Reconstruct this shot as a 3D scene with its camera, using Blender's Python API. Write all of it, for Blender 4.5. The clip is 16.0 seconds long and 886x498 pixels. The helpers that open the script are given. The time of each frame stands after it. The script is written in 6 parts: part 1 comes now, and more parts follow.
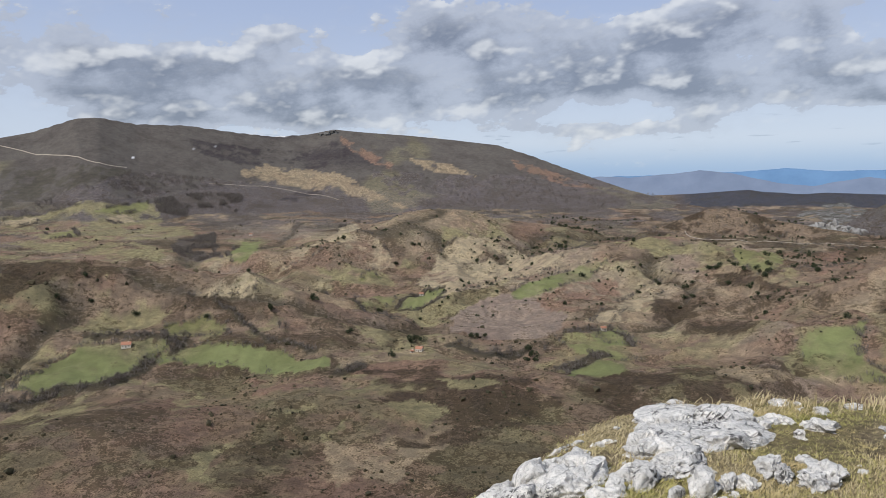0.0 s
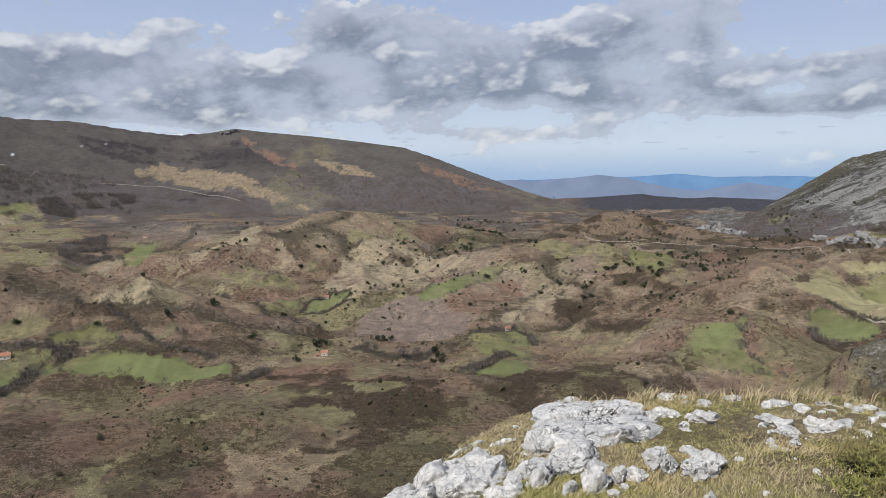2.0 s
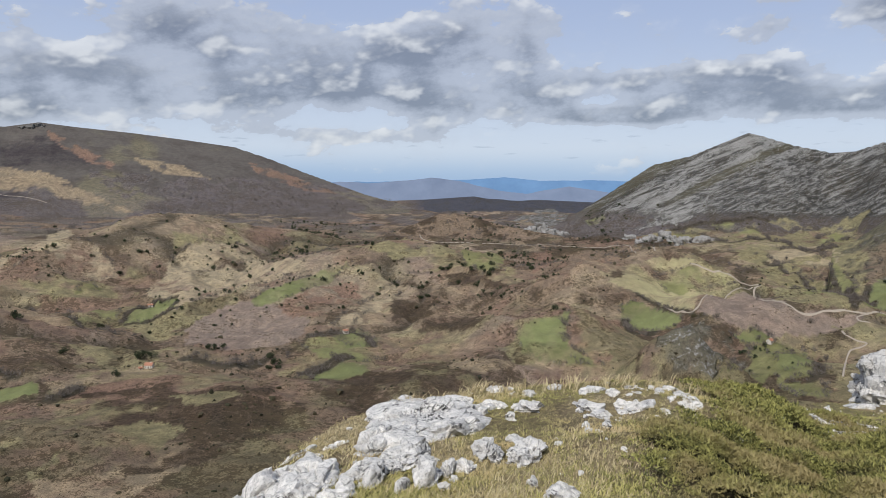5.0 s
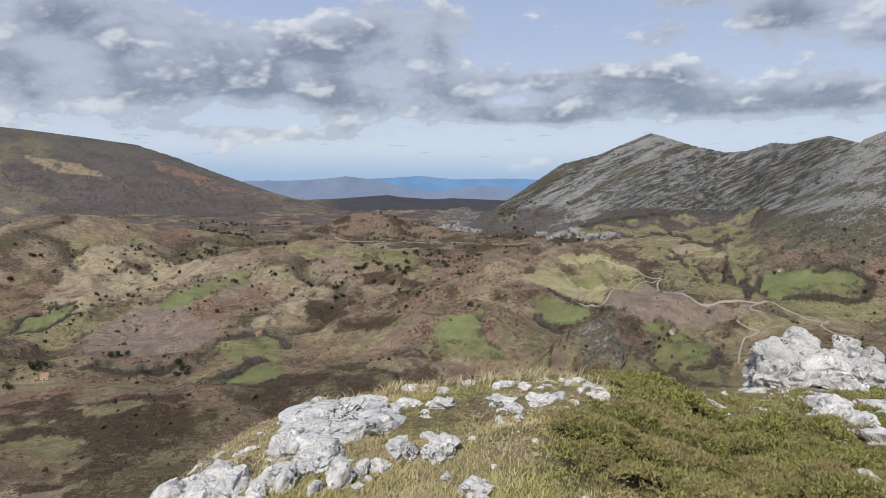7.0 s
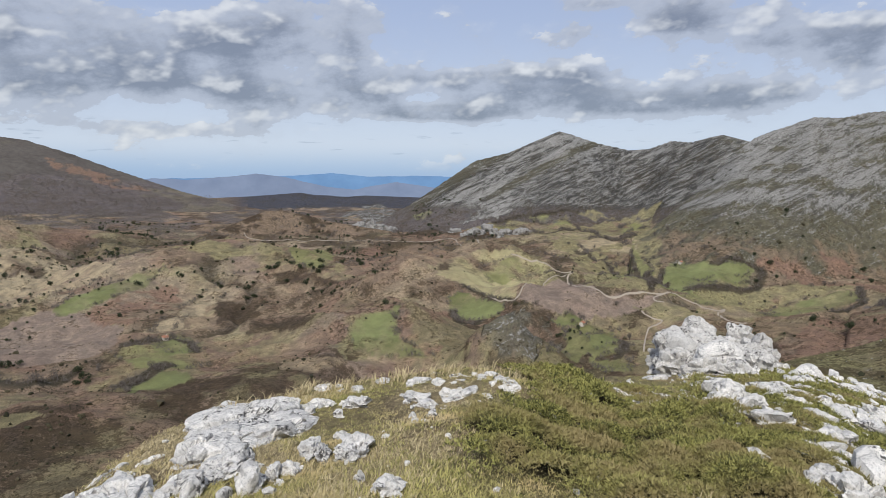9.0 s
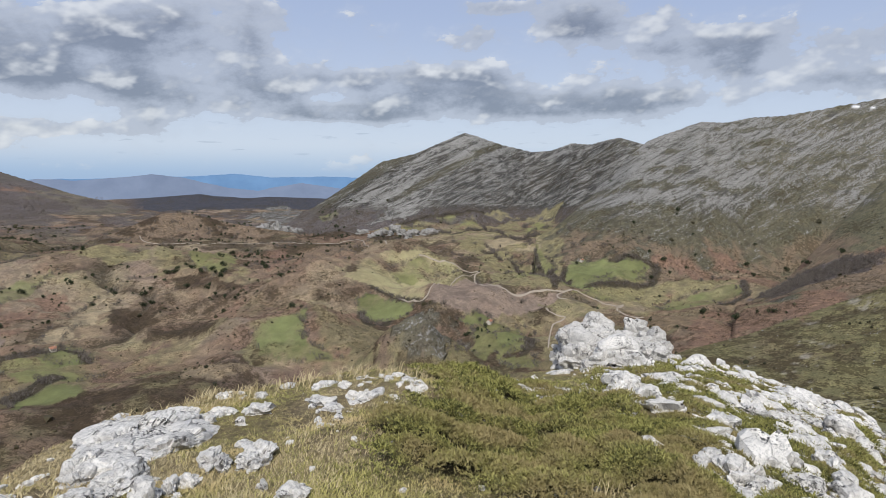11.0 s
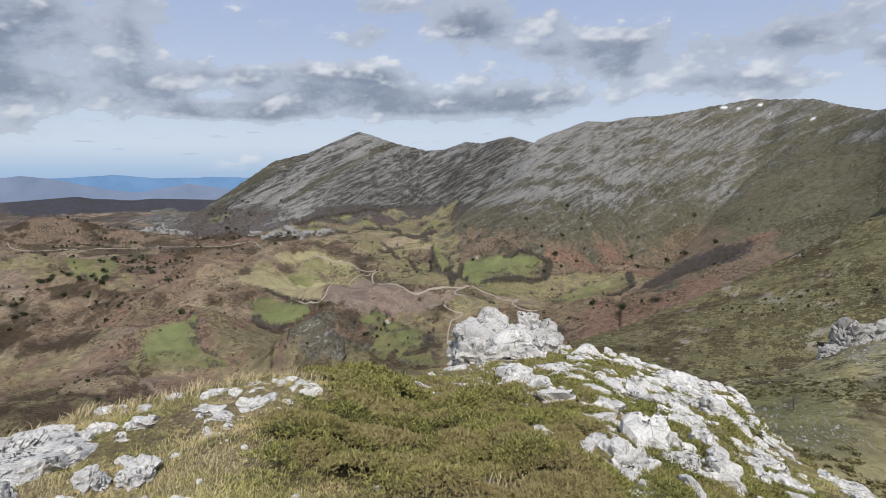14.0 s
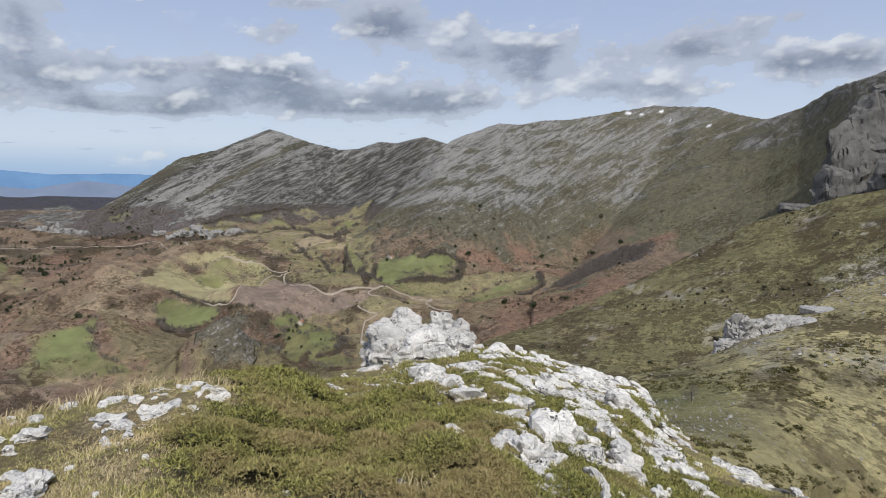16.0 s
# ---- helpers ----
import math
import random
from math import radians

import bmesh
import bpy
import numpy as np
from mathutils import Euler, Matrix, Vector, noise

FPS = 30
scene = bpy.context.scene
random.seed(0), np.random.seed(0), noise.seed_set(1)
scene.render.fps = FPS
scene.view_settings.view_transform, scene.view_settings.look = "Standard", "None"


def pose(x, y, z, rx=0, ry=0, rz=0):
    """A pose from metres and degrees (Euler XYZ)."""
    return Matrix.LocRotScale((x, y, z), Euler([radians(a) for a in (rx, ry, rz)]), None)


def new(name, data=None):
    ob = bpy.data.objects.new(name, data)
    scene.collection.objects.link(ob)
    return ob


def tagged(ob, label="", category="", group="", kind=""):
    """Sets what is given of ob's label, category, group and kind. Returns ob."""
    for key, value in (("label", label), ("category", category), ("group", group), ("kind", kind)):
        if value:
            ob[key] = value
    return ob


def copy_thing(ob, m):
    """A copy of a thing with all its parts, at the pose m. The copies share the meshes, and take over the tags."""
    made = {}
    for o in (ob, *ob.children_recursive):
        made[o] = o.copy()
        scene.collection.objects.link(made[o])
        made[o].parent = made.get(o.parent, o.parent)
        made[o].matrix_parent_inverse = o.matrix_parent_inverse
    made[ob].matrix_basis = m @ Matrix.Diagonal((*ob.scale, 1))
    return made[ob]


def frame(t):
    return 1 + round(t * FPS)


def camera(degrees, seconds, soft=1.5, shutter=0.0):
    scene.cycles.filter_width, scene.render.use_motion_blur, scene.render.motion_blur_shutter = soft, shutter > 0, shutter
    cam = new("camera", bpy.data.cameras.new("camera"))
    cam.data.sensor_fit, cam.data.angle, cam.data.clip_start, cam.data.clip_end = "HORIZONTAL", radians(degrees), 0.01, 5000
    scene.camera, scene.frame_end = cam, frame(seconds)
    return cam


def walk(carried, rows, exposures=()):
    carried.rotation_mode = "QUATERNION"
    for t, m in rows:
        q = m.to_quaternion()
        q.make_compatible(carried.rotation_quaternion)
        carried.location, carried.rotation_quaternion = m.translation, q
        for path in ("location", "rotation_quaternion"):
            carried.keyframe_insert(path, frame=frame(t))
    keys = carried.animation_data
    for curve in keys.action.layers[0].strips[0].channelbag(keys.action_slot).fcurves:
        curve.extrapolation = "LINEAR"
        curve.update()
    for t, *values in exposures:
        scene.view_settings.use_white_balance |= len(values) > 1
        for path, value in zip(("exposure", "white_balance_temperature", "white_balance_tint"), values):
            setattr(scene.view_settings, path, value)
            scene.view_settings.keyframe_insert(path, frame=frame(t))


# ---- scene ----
# ---- camera: a slow turn on the spot, held at arm's length ----
EYE = 1.65
cam = camera(65.2, 16.0, soft=0.7)
ROWS = [
    (0.0, 0.000, 0.000, 0.000, 0.00, -5.70, 0.59),
    (0.5, 0.014, 0.001, 0.004, -1.79, -5.71, 0.62),
    (1.0, 0.031, -0.004, 0.006, -3.72, -5.69, 0.57),
    (1.5, 0.040, -0.006, 0.007, -5.75, -5.60, 0.29),
    (2.0, 0.048, -0.009, 0.013, -7.72, -5.56, 0.04),
    (2.5, 0.054, -0.005, 0.009, -9.65, -5.60, -0.20),
    (3.0, 0.060, -0.005, 0.004, -11.85, -5.64, -0.45),
    (3.5, 0.072, -0.009, 0.003, -14.40, -5.57, -0.66),
    (4.0, 0.084, -0.014, 0.004, -16.94, -5.46, -0.67),
    (6.5, 0.126, -0.030, -0.003, -26.42, -5.38, -0.25),
    (7.0, 0.134, -0.028, -0.002, -28.21, -5.41, -0.31),
    (7.5, 0.141, -0.037, 0.000, -29.92, -5.45, -0.31),
    (8.0, 0.151, -0.045, 0.002, -31.69, -5.52, -0.25),
    (8.5, 0.154, -0.046, 0.000, -33.51, -5.57, -0.23),
    (9.0, 0.158, -0.054, 0.002, -35.30, -5.61, -0.18),
    (11.5, 0.196, -0.079, 0.000, -44.72, -5.43, -0.05),
    (12.0, 0.205, -0.089, -0.002, -46.28, -5.38, 0.16),
    (12.5, 0.214, -0.095, -0.004, -47.52, -5.50, 0.33),
    (13.0, 0.217, -0.103, -0.002, -48.74, -5.61, 0.42),
    (13.5, 0.226, -0.109, 0.001, -50.10, -5.67, 0.47),
    (14.0, 0.234, -0.113, 0.002, -51.53, -5.63, 0.40),
    (14.5, 0.240, -0.117, 0.004, -53.09, -5.60, 0.26),
    (15.0, 0.239, -0.120, 0.004, -54.83, -5.68, 0.12),
    (15.5, 0.241, -0.127, 0.005, -56.73, -5.75, -0.09),
    (16.0, 0.237, -0.136, 0.008, -58.60, -5.63, -0.25),
]
walk(cam, [(t, pose(x, y, EYE + z, 90 + pitch, roll, yaw)) for t, x, y, z, yaw, pitch, roll in ROWS])

# ---- light: broken cloud under thin veil, sun high behind to the left ----
SUN_BEARING, SUN_HEIGHT = 222.0, 43.0
sun_data = bpy.data.lights.new("sun", "SUN")
sun_data.energy, sun_data.angle, sun_data.color = 3.45, radians(0.6), (0.985, 0.955, 0.910)
sun = new("sun", sun_data)
sun.matrix_world = pose(0, 0, 300, 90 - SUN_HEIGHT, 0, 180 - SUN_BEARING)


class Nodes:
    """Short hand for building a node tree."""

    def __init__(self, tree):
        self.tree = tree
        tree.nodes.clear()

    def add(self, kind, inputs=None, **settings):
        node = self.tree.nodes.new(kind)
        for key, value in settings.items():
            setattr(node, key, value)
        for key, value in (inputs or {}).items():
            self.put(node, key, value)
        return node

    def put(self, node, key, value):
        if isinstance(value, bpy.types.NodeSocket):
            self.tree.links.new(value, node.inputs[key])
        else:
            node.inputs[key].default_value = value

    def math(self, op, a, b=0.0, c=0.0, clamp=False):
        node = self.add("ShaderNodeMath", {0: a, 1: b, 2: c}, operation=op, use_clamp=clamp)
        return node.outputs[0]

    def ramp(self, value, low, high, to_low=0.0, to_high=1.0):
        node = self.add("ShaderNodeMapRange", {"Value": value, "From Min": low, "From Max": high, "To Min": to_low, "To Max": to_high})
        node.interpolation_type = "SMOOTHSTEP"
        return node.outputs[0]

    def mix(self, factor, a, b, blend="MIX"):
        node = self.add("ShaderNodeMix", data_type="RGBA", blend_type=blend)
        self.put(node, 0, factor)
        self.put(node, 6, a if isinstance(a, bpy.types.NodeSocket) else (*a, 1))
        self.put(node, 7, b if isinstance(b, bpy.types.NodeSocket) else (*b, 1))
        return node.outputs[2]

    def noise(self, vector, scale, detail=4.0, rough=0.55, distort=0.0):
        node = self.add("ShaderNodeTexNoise", {"Vector": vector, "Scale": scale, "Detail": detail, "Roughness": rough, "Distortion": distort})
        return node.outputs[0]


def build_world():
    world = bpy.data.worlds.new("sky")
    scene.world = world
    world.use_nodes = True
    n = Nodes(world.node_tree)
    sky = n.add("ShaderNodeTexSky", sky_type="NISHITA", sun_disc=False, sun_elevation=radians(SUN_HEIGHT), sun_rotation=radians(SUN_BEARING), altitude=1000.0)
    way = n.add("ShaderNodeTexCoord").outputs["Generated"]
    part = n.add("ShaderNodeSeparateXYZ", {0: way})
    bearing = n.math("MULTIPLY", n.math("ARCTAN2", part.outputs[0], part.outputs[1]), 57.2958)
    height = n.math("MULTIPLY", n.math("ARCSINE", part.outputs[2]), 57.2958)

    def cloud_noise(lift, shift, detail):
        # billows lie flatter towards the horizon and lean a little with the wind
        x = n.math("ADD", bearing, n.math("MULTIPLY", height, -0.25))
        v = n.add("ShaderNodeCombineXYZ", {0: n.math("MULTIPLY", n.math("ADD", x, shift), 0.19), 1: n.math("MULTIPLY", n.math("ADD", height, lift), 0.33), 2: 3.7}).outputs[0]
        return n.noise(v, 1.0, detail, 0.60)

    here = cloud_noise(0.0, 0.0, 10.0)
    lit = n.math("SUBTRACT", cloud_noise(0.0, 0.0, 3.5), cloud_noise(0.9, -0.7, 3.5))
    ruffle = n.math("SUBTRACT", here, cloud_noise(0.22, -0.2, 10.0))
    body, rise = 0.0, 0.0
    for b, h, wide, tall, weight in CLOUD_BANKS:
        dx = n.math("MULTIPLY", n.math("SUBTRACT", bearing, b), 1 / (1.3 * wide))
        dy = n.math("MULTIPLY", n.math("SUBTRACT", height, h), 1 / (1.2 * tall))
        d2 = n.math("ADD", n.math("MULTIPLY", dx, dx), n.math("MULTIPLY", dy, dy))
        bump = n.math("MULTIPLY", n.math("EXPONENT", n.math("MULTIPLY", d2, -1.0)), weight)
        body = n.math("ADD", bump, body)
        rise = n.math("ADD", n.math("MULTIPLY", bump, dy), rise)
    body = n.math("MINIMUM", body, 1.0)
    # away from the named banks the sky holds the same broken cloud
    elsewhere = n.math("MULTIPLY", n.ramp(height, 14.0, 20.0), 0.45)
    body = n.math("MAXIMUM", body, elsewhere)
    amount = n.math("ADD", n.math("MULTIPLY", n.math("SUBTRACT", here, 0.5), 2.1), n.math("MULTIPLY", body, 0.72))
    cover = n.ramp(amount, 0.20, 0.30)
    wisps = n.ramp(amount, -0.05, 0.24, 0.0, 0.16)
    # the sun picks out the upper rims, the flat bases stay grey
    rim = n.math("ADD", n.math("ADD", n.ramp(lit, 0.0, 0.20), n.math("MULTIPLY", ruffle, 1.6)), n.math("MULTIPLY", rise, 0.30))
    thick = n.ramp(amount, 0.35, 0.90)
    grey = n.mix(thick, (0.46, 0.505, 0.615), (0.218, 0.248, 0.330))
    cloud = n.mix(n.math("MULTIPLY", rim, 0.66, clamp=True), grey, (0.82, 0.84, 0.875))
    veil = n.mix(n.ramp(height, 2.0, 16.0), (0.58, 0.66, 0.80), (0.40, 0.49, 0.71))
    low = n.ramp(height, 0.3, 3.2)
    # small flat cloudlets low over the horizon
    strip = n.add("ShaderNodeCombineXYZ", {0: n.math("MULTIPLY", bearing, 0.32), 1: n.math("MULTIPLY", height, 2.1), 2: 9.1}).outputs[0]
    flecks = n.math("MULTIPLY", n.ramp(n.noise(strip, 1.0, 4.0, 0.5), 0.62, 0.70), n.math("MULTIPLY", n.ramp(height, 1.2, 2.2), n.ramp(height, 5.5, 4.0)))
    veil = n.mix(n.math("MULTIPLY", flecks, 0.6), veil, (0.36, 0.43, 0.56))
    veil = n.mix(low, (0.31, 0.47, 0.72), veil)
    colour = n.mix(n.math("MAXIMUM", n.math("MULTIPLY", cover, low), n.math("MULTIPLY", wisps, low)), veil, cloud)
    clear = n.add("ShaderNodeBackground", {"Color": sky.outputs[0], "Strength": 0.1})
    cloudy = n.add("ShaderNodeBackground", {"Color": colour, "Strength": 1.01})
    both = n.add("ShaderNodeMixShader", {0: 0.86, 1: clear.outputs[0], 2: cloudy.outputs[0]})
    n.add("ShaderNodeOutputWorld", {0: both.outputs[0]})


# bearing, height above the horizon, half width, half height, weight
CLOUD_BANKS = [
    (-17.3, 6.8, 6.7, 2.0, 0.90),
    (-20.7, 8.8, 4.0, 1.0, 0.60),
    (-14.1, 11.2, 4.9, 1.3, 0.55),
    (-7.5, 7.4, 5.3, 2.0, 0.90),
    (1.3, 11.5, 4.9, 1.7, 1.00),
    (1.2, 7.0, 6.2, 1.4, 1.00),
    (10.4, 8.9, 5.3, 2.2, 1.00),
    (20.3, 11.1, 4.9, 2.2, 1.00),
    (19.4, 7.2, 4.4, 1.2, 0.80),
    (27.1, 10.9, 3.1, 1.6, 0.80),
    (26.0, 6.2, 4.4, 1.2, 0.80),
    (28.4, 7.9, 2.7, 1.3, 0.60),
    (12.7, 3.9, 4.9, 0.5, 0.70),
    (33.3, 5.6, 2.7, 0.6, 0.50),
    (38.8, 5.6, 4.0, 0.7, 0.80),
    (40.6, 7.5, 2.7, 1.2, 0.80),
    (35.3, 8.3, 2.4, 0.8, 0.50),
    (-15.5, 5.0, 8.9, 0.5, 0.60),
    (41.5, 7.5, 4.0, 1.4, 1.00),
    (45.5, 8.5, 3.1, 0.6, 0.60),
    (48.6, 6.4, 2.7, 0.9, 0.90),
    (53.8, 6.1, 4.9, 1.1, 1.00),
    (60.1, 6.7, 2.7, 1.0, 0.90),
    (34.6, 5.4, 2.7, 0.5, 0.70),
    (32.8, 8.4, 1.8, 0.6, 0.40),
    (36.5, 8.1, 1.3, 0.6, 0.40),
    (45.0, 11.5, 1.3, 0.9, 0.40),
    (54.8, 12.3, 5.1, 1.2, 1.00),
    (47.2, 13.7, 2.2, 0.5, 0.80),
    (65.0, 9.8, 5.3, 1.2, 1.00),
    (59.2, 10.2, 1.8, 0.4, 0.40),
    (76.7, 9.9, 3.3, 1.0, 0.90),
    (73.1, 7.2, 4.4, 0.9, 0.85),
    (82.8, 11.2, 4.0, 1.0, 0.60),
    (84.3, 8.7, 3.1, 0.8, 0.60),
    (87.8, 8.6, 3.1, 1.0, 0.90),
    (66.5, 8.4, 2.7, 0.6, 0.60),
    (46.6, 11.3, 1.3, 1.0, 0.40),
    (-30.0, 9.6, 4.0, 1.3, 0.80),
    (-27.0, 6.6, 5.0, 0.8, 0.60),
]
build_world()

# ---- the lie of the land: heights as functions of the plan ----
RNG = np.random.RandomState(7)
LATTICE = RNG.rand(256, 256)


def soft_noise(x, y):
    xi, yi = np.floor(x).astype(int), np.floor(y).astype(int)
    fx, fy = x - xi, y - yi
    fx, fy = fx * fx * fx * (fx * (fx * 6 - 15) + 10), fy * fy * fy * (fy * (fy * 6 - 15) + 10)
    a, b = LATTICE[xi % 256, yi % 256], LATTICE[(xi + 1) % 256, yi % 256]
    c, d = LATTICE[xi % 256, (yi + 1) % 256], LATTICE[(xi + 1) % 256, (yi + 1) % 256]
    return (a + (b - a) * fx) * (1 - fy) + (c + (d - c) * fx) * fy - 0.5


def fractal(x, y, size, octaves=5, keep=0.5):
    total, gain = 0.0, 1.0
    for k in range(octaves):
        total = total + gain * soft_noise(x / size + 17.3 * k + 40, y / size + 9.1 * k + 60)
        size, gain = size * 0.49, gain * keep
    return total


def ridged(x, y, size, octaves=5):
    total, gain = 0.0, 1.0
    for k in range(octaves):
        total = total + gain * (0.5 - 2 * np.abs(soft_noise(x / size + 11.7 * k + 30, y / size + 5.3 * k + 20)))
        size, gain = size * 0.48, gain * 0.55
    return total


def step(v, low, high):
    s = np.clip((v - low) / (high - low), 0, 1)
    return s * s * (3 - 2 * s)


def polar(x, y):
    return np.degrees(np.arctan2(x, y)), np.hypot(x, y)


# crest lines of the mountains: bearing, height in degrees above eye level, distance; then the foot's distance
MOOR = [(-60, 1.0, 3000), (-48, 2.0, 3100), (-40, 2.6, 3200), (-32.3, 3.25, 3200), (-30.2, 3.73, 3200), (-27.5, 4.74, 3150), (-26.2, 4.84, 3150), (-23.6, 4.40, 3200),
        (-20, 4.36, 3250), (-16.3, 3.85, 3300), (-13.7, 3.60, 3350), (-10.9, 3.75, 3400), (-8.8, 4.16, 3400), (-6.6, 3.93, 3400), (-2.9, 3.64, 3400), (0.8, 3.24, 3400),
        (4.5, 2.78, 3400), (7.2, 1.92, 3350), (9.9, 0.88, 3300), (12.6, -0.1, 3200), (14.8, -0.88, 3100), (17.4, -1.56, 3000), (20, -2.4, 2900), (24, -4.5, 2800)]
PEAK = [(29, -4.5, 2000), (31, -2.9, 2150), (33, -1.74, 2250), (35.6, 0.03, 2300), (37.9, 1.65, 2350), (40.7, 2.34, 2400), (42.7, 3.24, 2450), (44.7, 4.04, 2450), (45.6, 3.81, 2450),
        (47.9, 2.98, 2500), (50.1, 2.48, 2550), (51.8, 2.55, 2550), (53.4, 3.14, 2500), (54.9, 3.03, 2450), (56.1, 3.40, 2400), (57.1, 3.59, 2400), (58.3, 3.2, 2400), (61, 2.4, 2400), (66, 0.5, 2400)]
MASSIF = [(50.5, -4.6, 1450), (52, -3.8, 1480), (53.5, -2.5, 1520), (55, -1.2, 1560), (56.6, 0.4, 1600), (58.0, 2.2, 1650), (59.3, 3.25, 1700), (60.2, 3.64, 1720), (61.7, 4.13, 1750), (63.1, 4.64, 1760),
          (64.9, 4.5, 1800), (66.6, 4.8, 1850), (68.9, 4.92, 1900), (72, 5.4, 1950), (75.6, 5.88, 2000), (76.6, 5.73, 2000), (79.5, 5.64, 1950), (81.5, 5.03, 1900), (84, 4.5, 1850), (95, 4, 1800)]
FLANK = [(56, -17, 430), (60, -14.1, 470), (62.7, -12.97, 500), (66.9, -11.48, 560), (71.5, -9.26, 610), (75, -7.53, 650), (77.5, -6.09, 680), (81.1, -3.99, 710), (83, -2.85, 725),
         (86.4, -1.73, 735), (88.8, -0.87, 735), (91.1, -0.45, 730), (96, 1.5, 700), (110, 6, 640), (140, 10, 600), (170, 8, 600)]
SHOULDER = [(66, -11.5, 1040), (68.5, -9.0, 1110), (70.5, -6.2, 1180), (72.5, -3.2, 1270), (75.1, 0.0, 1360), (78, 2.42, 1400), (80.8, 3.63, 1400), (83.4, 4.68, 1370), (85.6, 5.41, 1300),
            (87.7, 6.76, 1200), (89.1, 7.17, 1130), (90.6, 7.63, 1080), (96, 9.5, 950), (110, 13, 800), (140, 16, 700), (170, 12, 700)]
SPUR = [(66, -21, 100), (70, -18.5, 110), (74.3, -15.31, 125), (77.8, -14.33, 138), (80.3, -13.1, 148), (81.3, -12.4, 152), (82.5, -11.5, 158), (85.6, -9.9, 172), (88.1, -8.0, 195), (91.4, -6.14, 215),
        (96, -3, 235), (110, 4, 260), (140, 8, 300), (175, 3, 300)]
DARK_HILL = [(12, -3.2, 3700), (16.6, -1.4, 3800), (19.8, -1.26, 3800), (23.7, -0.97, 3800), (26.6, -1.25, 3850), (29.7, -1.19, 3900), (33.1, -1.31, 3900), (38, -1.5, 3900), (44, -3.0, 3900)]
PINE_HILL = [(15.5, -4.6, 1850), (17.5, -3.9, 1900), (19.2, -3.1, 1950), (20.8, -2.45, 2000), (22.2, -2.35, 2000), (24, -2.75, 2000), (26, -3.3, 1980), (28.5, -3.75, 1950), (31, -4.4, 1900)]
# name: crest, depth of the front slope, steepness of the back, bend of the slope, relief
LAYERS = {
    "moor": (MOOR, 1050, 0.30, 1.15, 9.0),
    "peak": (PEAK, 560, 0.5, 1.0, 26.0),
    "massif": (MASSIF, 560, 0.4, 1.05, 24.0),
    "flank": (FLANK, 0.56, 0.5, 1.0, 5.0),
    "spur": (SPUR, 0.62, 0.35, 1.0, 1.2),
    "dark_hill": (DARK_HILL, 700, 0.25, 1.0, 6.0),
    "pine_hill": (PINE_HILL, 300, 0.2, 1.0, 3.0),
    "shoulder": (SHOULDER, 0.42, 0.5, 1.05, 9.0),
}

# spurs and rounded hills of the valley: crest points as bearing, height in degrees, distance; then half width
SPURS = [
    ([(-45, -4.0, 1050), (-33, -5.0, 1020), (-27, -5.4, 1010), (-21.5, -6.6, 980), (-16.5, -8.2, 940), (-10.5, -10.9, 880), (-4.5, -13.0, 815)], 150),
    ([(-15.5, -7.5, 1330), (-12, -5.7, 1430), (-8.5, -4.55, 1500), (-4, -3.3, 1600), (-0.2, -2.45, 1690), (3.5, -3.0, 1740), (7.5, -3.8, 1790)], 165),
    ([(4.5, -9.0, 1130), (10, -7.2, 1290), (14, -5.7, 1440)], 105),
    ([(10, -5.6, 1500), (16.5, -4.7, 1400), (22.8, -5.3, 1290), (27.8, -6.6, 1190), (30.5, -8.2, 1100)], 150),
    ([(28.2, -11.4, 830), (31.2, -10.3, 850)], 85),
    ([(34.0, -6.4, 1150), (38.5, -5.3, 1240), (43, -6.2, 1220)], 100),
    ([(44.0, -8.6, 1000), (50.0, -7.6, 1090)], 80),
    ([(39.3, -11.9, 725), (41.2, -10.8, 735), (43.0, -12.4, 742)], 34),
    ([(-25, -11.5, 860), (-14, -12.6, 800), (-3, -14.6, 700)], 60),
    ([(-30, -17.5, 560), (-12, -17.0, 600), (6, -16.4, 640), (20, -15.4, 690)], 90),
]


def ravine(x, y):
    """Winding stream gullies: 1 in the bed, 0 away from it."""
    v = fractal(x + 1500, y - 700, 420, 3, 0.42)
    return np.exp(-((v / 0.035) ** 2))



def near_line(x, y, points):
    """Distance to a line of (x, y, value) points, and the value where it is nearest."""
    best = np.full(np.shape(x), 1e9)
    value = np.zeros(np.shape(x))
    for (ax, ay, av), (bx, by, bv) in zip(points, points[1:]):
        dx, dy = bx - ax, by - ay
        s = np.clip(((x - ax) * dx + (y - ay) * dy) / (dx * dx + dy * dy), 0, 1)
        d = np.hypot(x - ax - s * dx, y - ay - s * dy)
        value = np.where(d < best, av + s * (bv - av), value)
        best = np.minimum(best, d)
    return best, value


def plan(bearing, degrees, far):
    return far * math.sin(radians(bearing)), far * math.cos(radians(bearing)), EYE + far * math.tan(radians(degrees))


